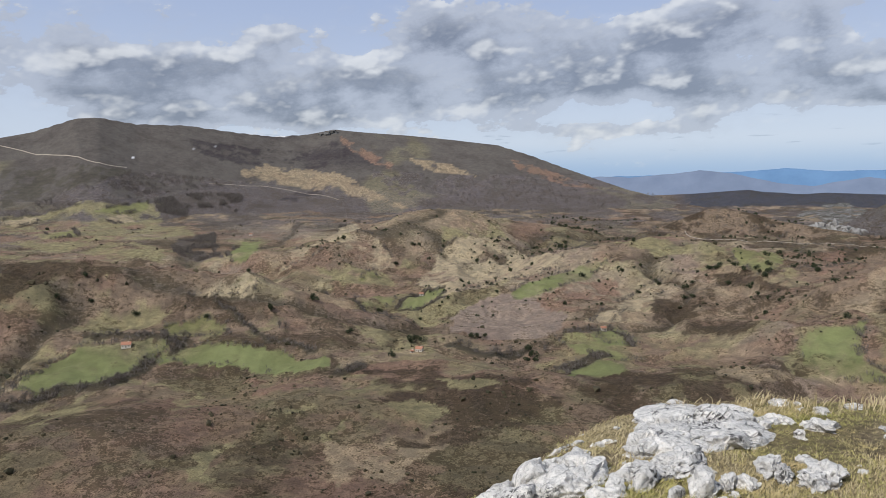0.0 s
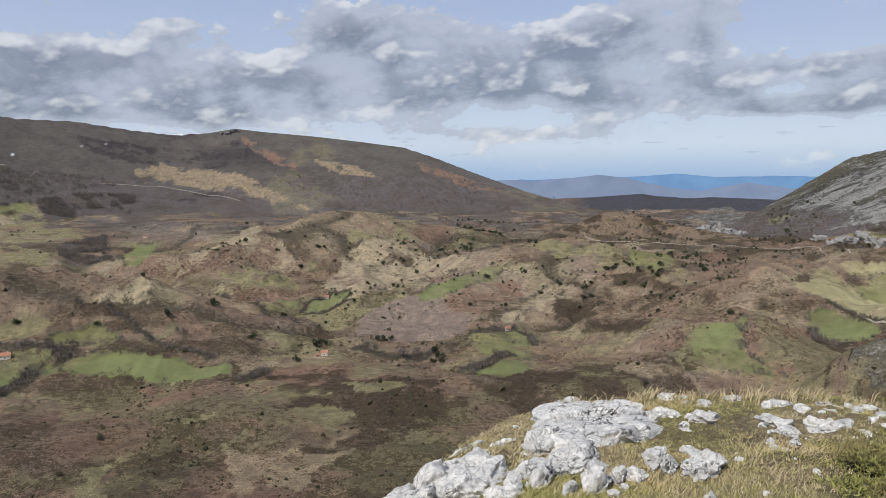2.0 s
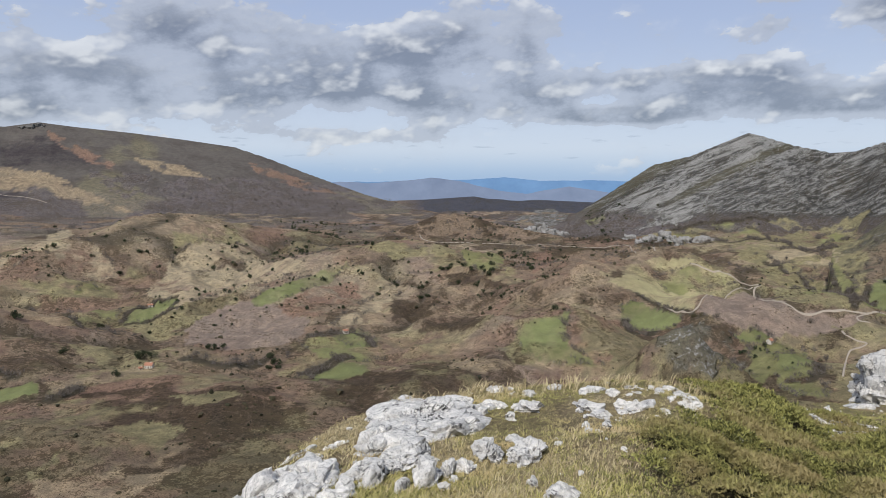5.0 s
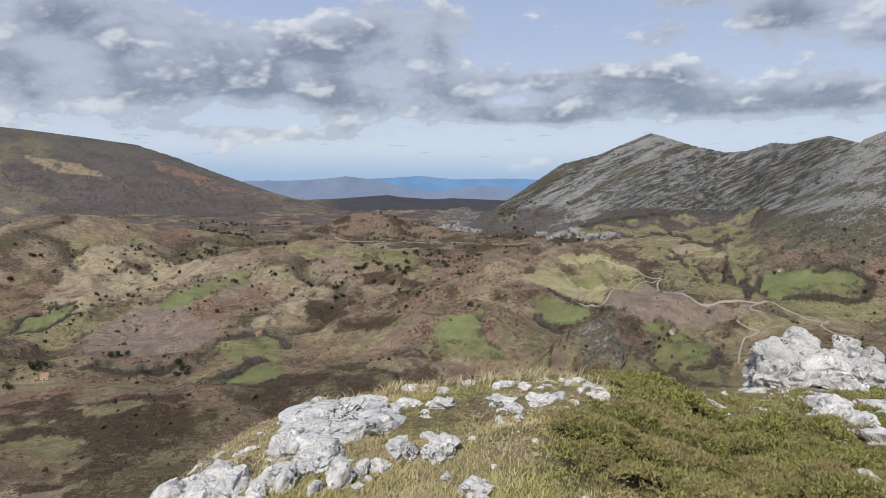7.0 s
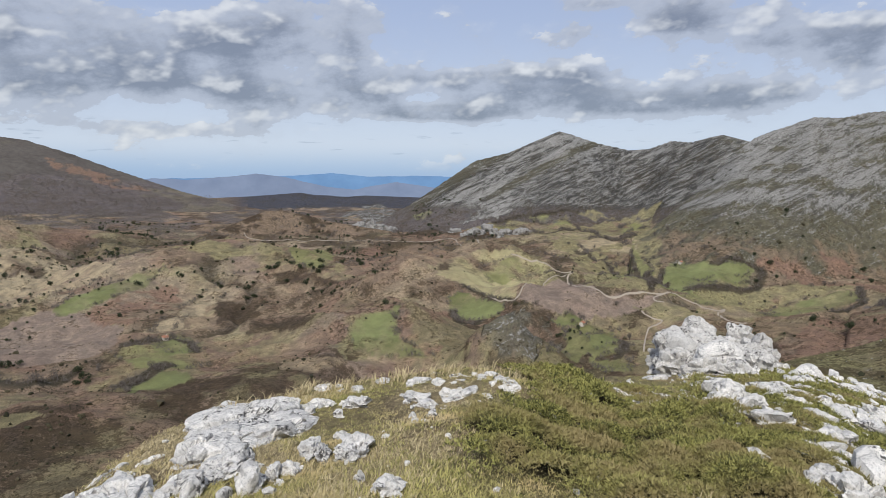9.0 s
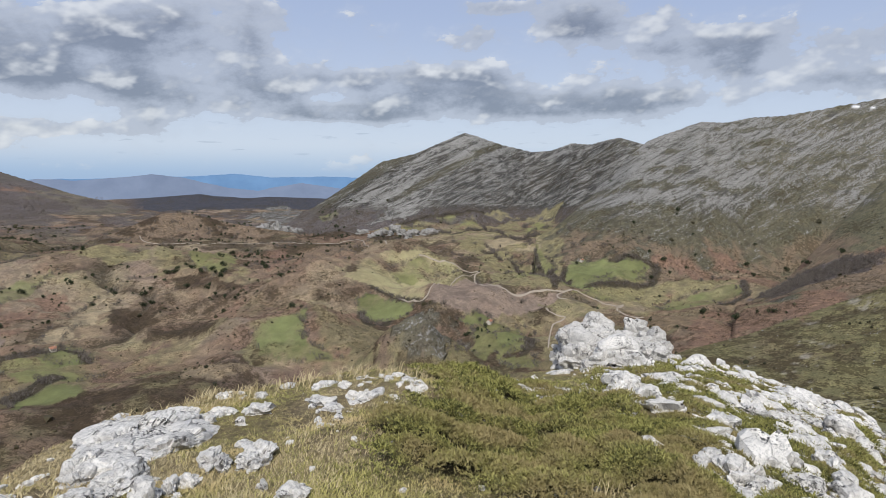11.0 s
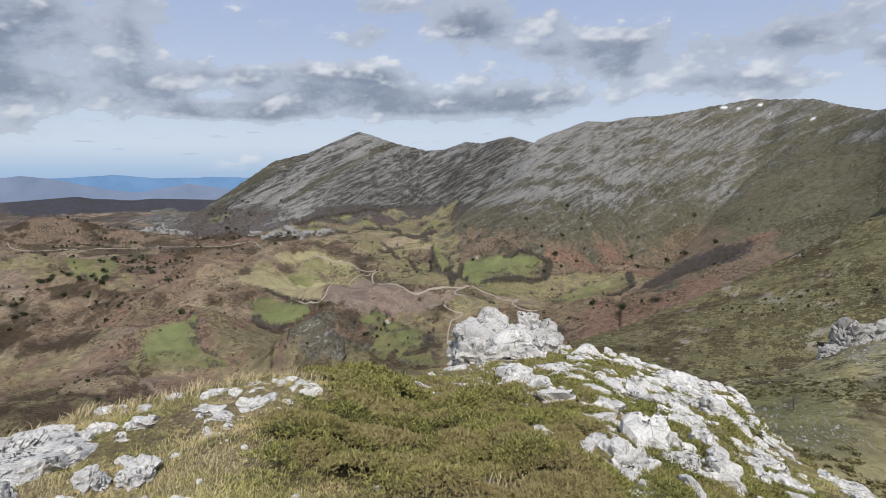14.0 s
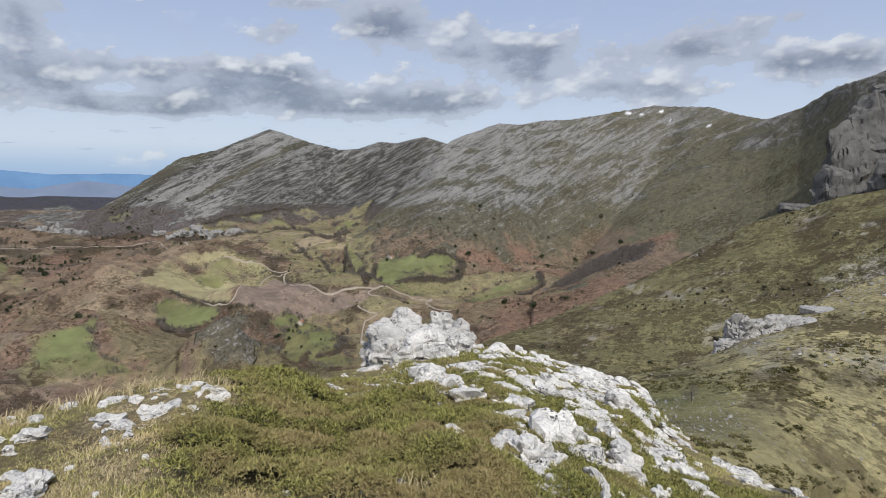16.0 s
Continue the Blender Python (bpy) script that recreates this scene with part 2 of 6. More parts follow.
def valley(x, y):
    b, r = polar(x, y)
    z = np.interp(r, [0, 430, 600, 800, 1000, 1300, 1700, 2200, 2800, 3600, 4800], [-175, -190, -201, -204, -204, -193, -166, -134, -124, -158, -200])
    z = z + 10 * step(b, 28, 48) * step(r, 500, 900)
    z = z + 9 * ridged(x + 300, y, 330, 3) * step(r, 400, 900)
    for crest, width in SPURS:
        d, top = near_line(x, y, [plan(*p) for p in crest])
        z = z + (top - z) * np.exp(-((d / width) ** 2)) * 0.97
    rough = 15 * fractal(x, y, 260, 3) + 15 * ridged(x - 400, y + 200, 150, 4) - 8 * ravine(x, y)
    return z + rough * step(r, 420, 900) * (1 - 0.7 * step(r, 1500, 1900)) + 8 * fractal(x + 900, y, 75, 4)


def hilltop(x, y):
    """The rocky top on which the camera stands, to the edge from which it falls away."""
    b, r = polar(x, y)
    edge = np.interp(b, TOP_EDGE[0], TOP_EDGE[1])
    drop = np.interp(b, TOP_EDGE[0], TOP_EDGE[2])
    lip = EYE - edge * np.tan(np.radians(drop))
    z = lip * np.clip(r / edge, 0, 1) ** 1.15 + 0.10 * fractal(x, y, 1.7, 4) * step(r, 1.0, 2.5)
    z = z + heath_mound(x, y) * (0.02 + 0.20 * np.abs(fractal(x, y, 0.85, 3))) * (r < 40)
    over = np.maximum(r - edge, 0)
    return z - 0.72 * over - 0.10 * np.minimum(over, 12) * over / 12


TOP_EDGE = (
    [-180, -120, -60, -20, -5, 5, 10, 14, 18, 25, 33, 38, 43, 47, 52, 57, 61, 64, 69, 75, 78, 82, 86, 90, 100, 140, 180],
    [9, 8, 4.5, 3.6, 4.2, 5.4, 6.4, 7.3, 8.2, 9.5, 10.5, 10.5, 11, 12, 19, 22, 22, 22.5, 24, 26, 17, 13, 11, 10, 9, 9, 9],
    [10, 12, 22, 28, 27.2, 24.6, 21.4, 19.3, 18.0, 16.6, 15.6, 15.2, 15.6, 16.2, 15.2, 14.3, 13.8, 13.6, 14.9, 16.0, 18.9, 20.9, 21.9, 22.4, 20, 12, 10],
)
# carpets of dwarf heath on the hilltop: plan x, y, half width, half depth
HEATH_BEDS = [(6.6, 6.0, 2.3, 1.5), (5.0, 4.6, 1.5, 0.9), (8.2, 7.6, 1.4, 0.8), (5.6, 3.2, 1.5, 0.9), (4.9, 2.4, 0.7, 0.6), (8.6, 5.2, 2.4, 0.7), (1.6, 6.95, 0.4, 0.16),
              (13.0, 6.0, 2.5, 1.0), (16.5, 6.8, 2.0, 1.0), (8.6, 3.6, 1.8, 0.8), (7.0, 2.6, 1.6, 0.6), (10.5, 4.6, 2.0, 1.0), (6.4, 1.6, 1.2, 0.5)]


def heath_mound(x, y):
    """Where the heath stands in thick cushions."""
    m = np.zeros(np.shape(x))
    for hx, hy, wide, deep in HEATH_BEDS:
        if 0.6 * hx - 0.8 * hy < 1.0 and wide > 0.5:
            m = np.maximum(m, np.exp(-(((x - hx) / wide) ** 4 + ((y - hy) / deep) ** 4)))
    return m


def bush_height(x, y, size=0.40):
    """Height of the rounded heath bushes above the turf: domes in a loose pattern, with gaps between them."""
    best = np.zeros(np.shape(x))
    ci, cj = np.floor(x / size).astype(int), np.floor(y / size).astype(int)
    for di in (-1, 0, 1):
        for dj in (-1, 0, 1):
            i, j = ci + di, cj + dj
            jx, jy, w = LATTICE[i % 256, j % 256], LATTICE[(i + 91) % 256, (j + 37) % 256], LATTICE[(i + 13) % 256, (j + 171) % 256]
            d = np.hypot(x - (i + jx) * size, y - (j + jy) * size) / (size * (0.45 + 0.45 * w))
            best = np.maximum(best, (0.09 + 0.15 * w) * np.sqrt(np.clip(1 - d * d, 0, 1)))
    return best


def heath_share(x, y):
    m = np.zeros(np.shape(x))
    for hx, hy, wide, deep in HEATH_BEDS:
        m = np.maximum(m, np.exp(-(((x - hx) / wide) ** 4 + ((y - hy) / deep) ** 4)))
    b, r = polar(x, y)
    slope = step(b, 54, 60) * step(r, 5.5, 7) * step(fractal(x, y, 2.2, 3), -0.22, -0.05)
    across = 0.6 * x - 0.8 * y + 0.9 * fractal(x + 3, y - 5, 1.3, 3)
    clear = np.maximum(step(across, -1.75, -1.25), step(b, 40, 44) * step(r, 9.6, 10.4))
    return np.clip(np.maximum(m, slope) * clear - 0.6 * step(fractal(x + 7, y, 0.9, 3), 0.20, 0.45), 0, 1)


def layer_height(name, x, y, base):
    crest, deep, back, bend, relief = LAYERS[name]
    b, r = polar(x, y)
    rows = np.array(crest, float)
    far = np.interp(b, rows[:, 0], rows[:, 2])
    top = EYE + far * np.tan(np.radians(np.interp(b, rows[:, 0], rows[:, 1])))
    foot = far * (1 - deep) if deep < 1 else far - deep
    low = -230.0 if deep > 1 else np.interp(foot, [30, 80, 250, 600], [-14, -30, -120, -205])
    s = np.clip((r - foot) / (far - foot), 0, 1.0)
    z = low + (top - low) * s ** bend
    rough = relief * (ridged(x, y, 260, 5) if relief > 10 else fractal(x, y, 60 * relief, 5)) * (1 - 0.85 * step(s, 0.75, 1.0)) * step(s, 0.02, 0.3)
    z = z + rough - np.maximum(r - far, 0) * back
    inside = (b > rows[0, 0]) & (b < rows[-1, 0]) & (r > foot)
    return np.where(inside, z, -999.0)


def land(x, y):
    """Height of the ground, and which form it belongs to: 0 the valley, 1 the hilltop, 2 and on the mountains."""
    x, y = np.asarray(x, float), np.asarray(y, float)
    z = valley(x, y)
    which = np.zeros(x.shape, int)
    for k, name in enumerate(LAYERS):
        h = layer_height(name, x, y, z)
        which = np.where(h > z, k + 2, which)
        # slopes run into one another in hollows, not in creases
        soft = (0.09 if name == "shoulder" else 0.016) * np.hypot(x, y) * (np.hypot(x, y) > 700) + 0.01
        share = np.clip(0.5 + 0.5 * (h - z) / soft, 0, 1)
        z = z + (h - z) * share + soft * share * (1 - share)
    h = hilltop(x, y)
    which = np.where(h > z, 1, which)
    return np.maximum(z, h), which

# ---- land cover in plan: fields, woods, tracks ----
SHAPES = []


def field(cover, *corners):
    SHAPES.append((cover, corners))


field("crag", (1169, 1633), (1298, 1639), (1401, 1615), (1404, 1567), (1317, 1555), (1188, 1576))
field("crag", (1065, 2111), (1736, 3182), (1876, 3190), (1579, 2564), (1088, 1817))
field("heath", (1033, 1693), (1188, 1474), (1152, 1382), (924, 1461))
field("burnt_shade", (-1083, 2931), (-481, 3253), (-364, 3142), (-541, 2988), (-695, 3027), (-825, 2882), (-976, 2849))
field("rust", (-488, 3307), (-372, 3216), (-208, 3070), (-230, 3028), (-361, 3113), (-450, 3217))
field("dark_moor", (-1560, 2457), (-1371, 2476), (-1227, 2468), (-1137, 2581), (-1131, 2426), (-1250, 2278), (-1398, 2187))
field("straw", (-817, 2809), (-749, 2950), (-589, 2984), (-388, 2920), (-212, 2767), (-96, 2668), (-208, 2704), (-439, 2784), (-603, 2810), (-765, 2738))
field("burnt_shade", (-661, 2669), (-552, 2781), (-465, 2807), (-324, 2759), (-408, 2721), (-577, 2683))
field("wood", (-1387, 2168), (-1279, 2298), (-1189, 2366), (-1142, 2543), (-973, 2643), (-783, 2723), (-883, 2592), (-974, 2474), (-1051, 2374), (-1111, 2257), (-1194, 2204), (-1280, 2164), (-1337, 2086))
field("wood", (-350, 3006), (-180, 3006), (-9, 3006), (154, 3028), (320, 3056), (494, 3110), (665, 3024), (816, 2903), (1256, 3464), (819, 2728), (616, 2589), (444, 2531), (306, 2523), (161, 2420), (-193, 2831))
field("straw", (-161, 3146), (15, 3119), (161, 3019), (-58, 3023))
field("rust", (306, 3250), (549, 3136), (665, 2968), (525, 2996), (345, 3133))
field("olive", (-1364, 2130), (-1236, 2215), (-1085, 2279), (-971, 2412), (-863, 2093), (-737, 2029), (-622, 1978), (-690, 1853), (-760, 1767), (-862, 1770), (-970, 1783), (-1056, 1781), (-1251, 1949))
field("pale", (-1068, 2165), (-1026, 2249), (-983, 2211), (-1015, 2126))
field("pale", (-1350, 2108), (-1264, 2168), (-1231, 2094), (-1317, 2054))
field("pasture", (-1085, 1881), (-1043, 1949), (-960, 1818), (-1011, 1778))
field("pasture", (-1104, 2203), (-1020, 2390), (-990, 2338), (-1044, 2227))
field("wood", (-1005, 2401), (-926, 2506), (-758, 2631), (-736, 2476), (-861, 2321), (-960, 2333))
field("wood", (-694, 1747), (-637, 1925), (-488, 1505), (-534, 1493), (-624, 1600))
field("bright", (-508, 1608), (-517, 1779), (-479, 1801), (-389, 1371), (-433, 1404))
field("olive", (-1107, 1722), (-1007, 1797), (-834, 1741), (-684, 1686), (-594, 1460), (-752, 1565))
field("heath", (-562, 872), (-514, 881), (-459, 880), (-370, 927), (-417, 865), (-474, 839), (-505, 777))
field("pale", (-331, 882), (-283, 893), (-245, 889), (-239, 877), (-292, 873), (-328, 872))
field("heath", (-328, 872), (-275, 864), (-247, 816), (-271, 805), (-323, 838))
field("pasture", (-329, 801), (-288, 817), (-256, 800), (-242, 756), (-295, 744), (-308, 747))
field("olive", (-441, 763), (-409, 815), (-374, 828), (-337, 839), (-329, 801), (-384, 763))
field("pale", (-421, 639), (-416, 658), (-409, 705), (-404, 689), (-408, 636), (-403, 611))
field("bright", (-414, 658), (-404, 705), (-389, 735), (-342, 739), (-304, 737), (-296, 732), (-315, 704), (-323, 648), (-339, 616), (-375, 615), (-410, 638))
field("bright", (-295, 729), (-254, 734), (-200, 738), (-174, 728), (-119, 694), (-113, 681), (-137, 664), (-172, 671), (-202, 700), (-262, 702), (-308, 702))
field("olive", (-110, 669), (-47, 656), (-3, 607), (-39, 611), (-75, 607), (-122, 642))
field("straw", (-113, 692), (-66, 751), (-29, 761), (-10, 742), (-51, 712), (-89, 683))
field("rust", (-92, 664), (-51, 704), (1, 708), (70, 750), (38, 634), (-3, 619), (-58, 645))
field("rust", (-185, 658), (-141, 656), (-129, 599), (-169, 600))
field("olive", (-130, 540), (-96, 611), (-77, 629), (-44, 607), (-72, 581), (-106, 553), (-120, 533))
field("olive", (-241, 601), (-233, 636), (-201, 522), (-205, 499))
field("olive", (-86, 516), (-76, 538), (-78, 490), (-84, 480))
field("olive", (-171, 463), (-160, 488), (-148, 427), (-160, 420))
field("olive", (-254, 513), (-259, 585), (-243, 538), (-238, 489))
field("olive", (-305, 484), (-332, 593), (-310, 570), (-286, 473))
field("straw", (-92, 479), (-67, 503), (-39, 529), (-6, 555), (29, 567), (51, 553), (22, 515), (-3, 486), (-32, 433), (-67, 421))
field("heath", (-52, 581), (-24, 601), (-22, 543), (-39, 534))
field("heath", (-270, 465), (-261, 510), (-245, 487), (-251, 444))
field("heath", (17, 629), (60, 639), (45, 590), (15, 586))
field("pale", (-256, 901), (-320, 1366), (-267, 1453), (-308, 2042), (-260, 2205), (-220, 1457), (-250, 1354), (-307, 1310), (-245, 889))
field("pale", (-220, 1457), (-151, 1477), (-109, 1403), (-105, 1345), (-161, 1352), (-207, 1364))
field("olive", (-242, 1307), (-161, 1352), (-103, 1313), (-97, 1236), (-188, 1231))
field("pasture", (-154, 1286), (-136, 1318), (-122, 1281), (-151, 1259))
field("pale", (-1, 1481), (82, 1550), (145, 1546), (227, 1289), (173, 1210), (114, 1169), (61, 1166), (-1, 1080), (-48, 1288))
field("olive", (-1, 1552), (129, 1670), (148, 1577), (68, 1531), (-1, 1498))
field("plough", (11, 1029), (57, 1081), (103, 1099), (152, 1064), (170, 967), (146, 866), (106, 834), (52, 856), (9, 868))
field("pasture", (-163, 1193), (-79, 1111), (-81, 1086), (-133, 1033))
field("bright", (-76, 1073), (-30, 1184), (-1, 1171), (-5, 1095), (-45, 1064), (-65, 1068))
field("rust", (135, 1069), (195, 1105), (266, 1178), (293, 1133), (244, 1006), (184, 956), (161, 1006))
field("bright", (107, 1096), (167, 1168), (223, 1210), (290, 1243), (292, 1231), (245, 1172), (196, 1113), (136, 1077), (109, 1072))
field("pale", (146, 830), (217, 961), (315, 1113), (396, 1164), (375, 1126), (259, 970), (191, 876))
field("olive", (328, 1314), (565, 1750), (639, 1576), (675, 1540), (475, 1171), (424, 1204), (371, 1241))
field("heath", (364, 1151), (416, 1127), (465, 1099), (490, 1002), (469, 896), (343, 761), (318, 802), (282, 822), (284, 946))
field("pasture", (495, 1184), (700, 1513), (704, 1397), (512, 1067), (481, 1075), (489, 1159))
field("pasture", (133, 811), (168, 869), (199, 879), (229, 882), (226, 795), (217, 741), (187, 718), (157, 717), (139, 785))
field("bright", (175, 833), (221, 879), (219, 780), (193, 796))
field("bright", (122, 692), (163, 717), (186, 693), (176, 655), (148, 653), (121, 652))
field("heath", (131, 621), (183, 683), (221, 642), (195, 594), (156, 600))
field("heath", (-79, 669), (-53, 675), (-24, 672), (5, 677), (38, 650), (71, 637), (105, 624), (140, 622), (172, 605), (117, 544), (82, 528), (50, 520), (25, 504), (2, 493), (-20, 498), (-41, 496), (-61, 495), (-67, 557))
field("olive", (-60, 549), (-27, 597), (3, 568), (-15, 544), (-32, 524))
field("olive", (-16, 642), (15, 629), (49, 628), (60, 604), (31, 605), (4, 607))
field("bracken", (585, 1072), (866, 1444), (1030, 1441), (620, 897), (564, 906))
field("rust", (713, 1445), (866, 1500), (582, 936), (568, 1021))
field("heath", (550, 899), (600, 867), (627, 805), (587, 818), (538, 833), (530, 858))
field("olive", (336, 687), (397, 727), (448, 746), (458, 696), (449, 646), (429, 576), (416, 598), (362, 636), (331, 657))
field("bright", (366, 712), (407, 730), (437, 727), (445, 721), (421, 688), (406, 651), (424, 609), (365, 642), (358, 674))
field("bright", (389, 712), (434, 722), (423, 691), (404, 665), (378, 679))
field("olive", (405, 648), (435, 626), (430, 568), (438, 533), (420, 564), (405, 613))
field("rust", (445, 714), (563, 811), (552, 755), (473, 647), (432, 643), (427, 677))
field("heath", (338, 670), (368, 687), (405, 648), (394, 631), (362, 649), (334, 656))
field("straw", (280, 678), (327, 656), (367, 645), (412, 614), (423, 568), (404, 602), (355, 624), (310, 621), (260, 630))
field("rust", (413, 638), (435, 626), (430, 607), (408, 618))
field("bright", (584, 814), (612, 811), (625, 763), (620, 722), (605, 715), (568, 728), (534, 718), (568, 784))
field("bank", (607, 876), (688, 929), (731, 941), (805, 927), (819, 886), (850, 853), (786, 836), (631, 724), (630, 770), (629, 835))
field("pasture", (714, 903), (786, 904), (817, 870), (835, 850), (770, 858), (699, 855))
field("heath", (599, 888), (707, 956), (758, 953), (707, 940), (600, 867))
field("plough", (637, 719), (788, 825), (851, 828), (756, 683), (799, 653), (835, 628), (797, 615), (744, 633), (680, 650), (638, 677))
field("olive", (870, 822), (910, 824), (821, 682), (953, 718), (841, 642), (785, 670), (773, 719))
field("bright", (981, 735), (1038, 763), (1063, 692), (1089, 647), (1079, 641), (1016, 661), (959, 666), (955, 714))
field("pasture", (844, 626), (954, 653), (1066, 632), (1019, 602), (926, 599), (889, 624))
field("olive", (783, 639), (815, 604), (884, 587), (788, 552), (778, 592))
field("bright", (634, 657), (667, 656), (698, 647), (668, 632), (635, 643))
field("pasture", (640, 629), (675, 625), (723, 614), (655, 544), (604, 504), (573, 529), (490, 518), (512, 525), (599, 587))
field("bright", (624, 586), (711, 612), (627, 524), (598, 536))
field("pasture", (575, 523), (592, 487), (565, 458), (536, 466), (557, 506))
field("heath", (732, 627), (773, 622), (777, 586), (749, 585), (735, 616))
field("grey_slope", (450, 558), (601, 711), (625, 683), (626, 643), (593, 590), (475, 510), (446, 534))
field("olive", (1420, 1397), (1664, 1394), (1707, 1295), (1058, 803), (965, 732), (816, 685), (1030, 983), (1246, 1306))
field("olive", (1241, 1516), (1330, 1527), (1465, 1441), (1454, 1386), (1262, 1323), (1208, 1432))
field("pale", (1227, 1170), (1349, 1207), (1447, 1193), (1312, 1100), (1174, 1068))
field("pasture", (1038, 945), (1154, 968), (982, 758), (850, 667), (831, 721))
field("olive", (1664, 1394), (1734, 1360), (1769, 1341), (1712, 1309), (1682, 1364))
field("olive", (1506, 1458), (1593, 1447), (1628, 1409), (1534, 1416))
field("pasture", (1390, 1523), (1425, 1491), (1454, 1408), (1386, 1430))
field("pasture", (1263, 1518), (1326, 1477), (1290, 1373), (1252, 1461))
field("olive", (1147, 1533), (1260, 1538), (1263, 1518), (1174, 1479))
field("pasture", (1586, 1351), (1672, 1355), (1647, 1292), (1472, 1234))
field("pasture", (1137, 1764), (1174, 1715), (1152, 1672), (1127, 1724))
field("olive", (1123, 1072), (1246, 1115), (1312, 1100), (1083, 836), (1031, 809), (1173, 1016))
field("pale", (1244, 1078), (1314, 1083), (1064, 863), (1210, 1032))
field("olive", (1037, 989), (1159, 1038), (1095, 904), (1074, 931))
field("bright", (864, 655), (1000, 752), (1054, 747), (1065, 698), (1113, 646), (1071, 633), (974, 643), (889, 652))
field("olive", (928, 658), (1030, 632), (1132, 597), (1201, 537), (1148, 507), (1069, 563), (936, 596))
field("bright", (986, 567), (1059, 557), (1144, 500), (1092, 472), (1004, 487), (948, 519))
field("rust", (1097, 674), (1200, 633), (1302, 558), (1078, 365), (1166, 499), (1152, 607))
field("rust", (738, 403), (954, 453), (963, 367), (967, 286), (551, 195))
field("wood", (1092, 467), (1053, 392), (1073, 336), (1071, 267), (1024, 279), (994, 336), (968, 386))
field("rust", (1084, 322), (1092, 256), (1076, 228), (1065, 274))

LINES = []


def line(cover, width, *points):
    LINES.append((cover, width, points))


line("track", 4.3, (-1669, 2638), (-1542, 2601), (-1390, 2552), (-1245, 2506), (-1161, 2565))
line("track", 2.2, (-887, 2640), (-787, 2699), (-682, 2760), (-504, 2763), (-408, 2719))
line("hedge", 14, (-396, 599), (-369, 604), (-361, 627), (-336, 625), (-316, 633), (-312, 671), (-309, 705))
line("hedge", 9, (-398, 754), (-370, 761), (-337, 750), (-306, 743), (-281, 740), (-288, 725))
line("hedge", 12, (-103, 660), (-84, 687))
line("hedge", 14, (8, 778), (52, 757), (85, 769))
line("hedge", 16, (124, 702), (157, 720), (174, 741))
line("hedge", 6, (-76, 1073), (-30, 1184), (-1, 1171))
line("hedge", 5, (-76, 1069), (-45, 1060), (-1, 1092))
line("hedge", 6, (-285, 850), (-243, 812), (-197, 750), (-168, 744), (-137, 727))
line("hedge", 6, (-215, 1210), (-124, 1030), (-72, 906), (-35, 905))
line("track", 3.1, (617, 1765), (619, 1726), (691, 1667), (767, 1623), (884, 1590), (946, 1522), (1006, 1481), (1069, 1445), (756, 957))
line("track", 3.1, (792, 912), (810, 890), (838, 866), (871, 842), (851, 833), (790, 757), (760, 677), (801, 655), (843, 634), (883, 620), (896, 587), (932, 588), (889, 571), (829, 521), (847, 499))
line("track", 2.4, (844, 633), (821, 631), (815, 621), (818, 606))
line("track", 2.4, (776, 616), (771, 602), (778, 583), (755, 582), (725, 567), (617, 485))
line("track", 1.9, (627, 766), (638, 721), (788, 825), (857, 840))
line("hedge", 7, (154, 867), (205, 873), (221, 823), (217, 785))
line("hedge", 6, (626, 831), (627, 766), (629, 689))
line("hedge", 9, (652, 545), (606, 501), (590, 500))
line("hedge", 8, (566, 776), (521, 702), (572, 721))
line("hedge", 9, (975, 767), (850, 658), (949, 705))
line("hedge", 8, (1201, 1146), (1089, 944), (853, 658), (1003, 754))
line("hedge", 9, (928, 658), (998, 635), (1067, 619), (1121, 639), (1065, 698))
line("hedge", 7, (1252, 1461), (1280, 1341), (1454, 1386), (1306, 1131), (1493, 1211))
line("hedge", 9, (1163, 503), (1084, 463), (1005, 468))
line("hedge", 8, (906, 811), (1054, 869), (838, 647))
line("hedge", 6, (1260, 1538), (1394, 1528), (1446, 1478), (1525, 1453))

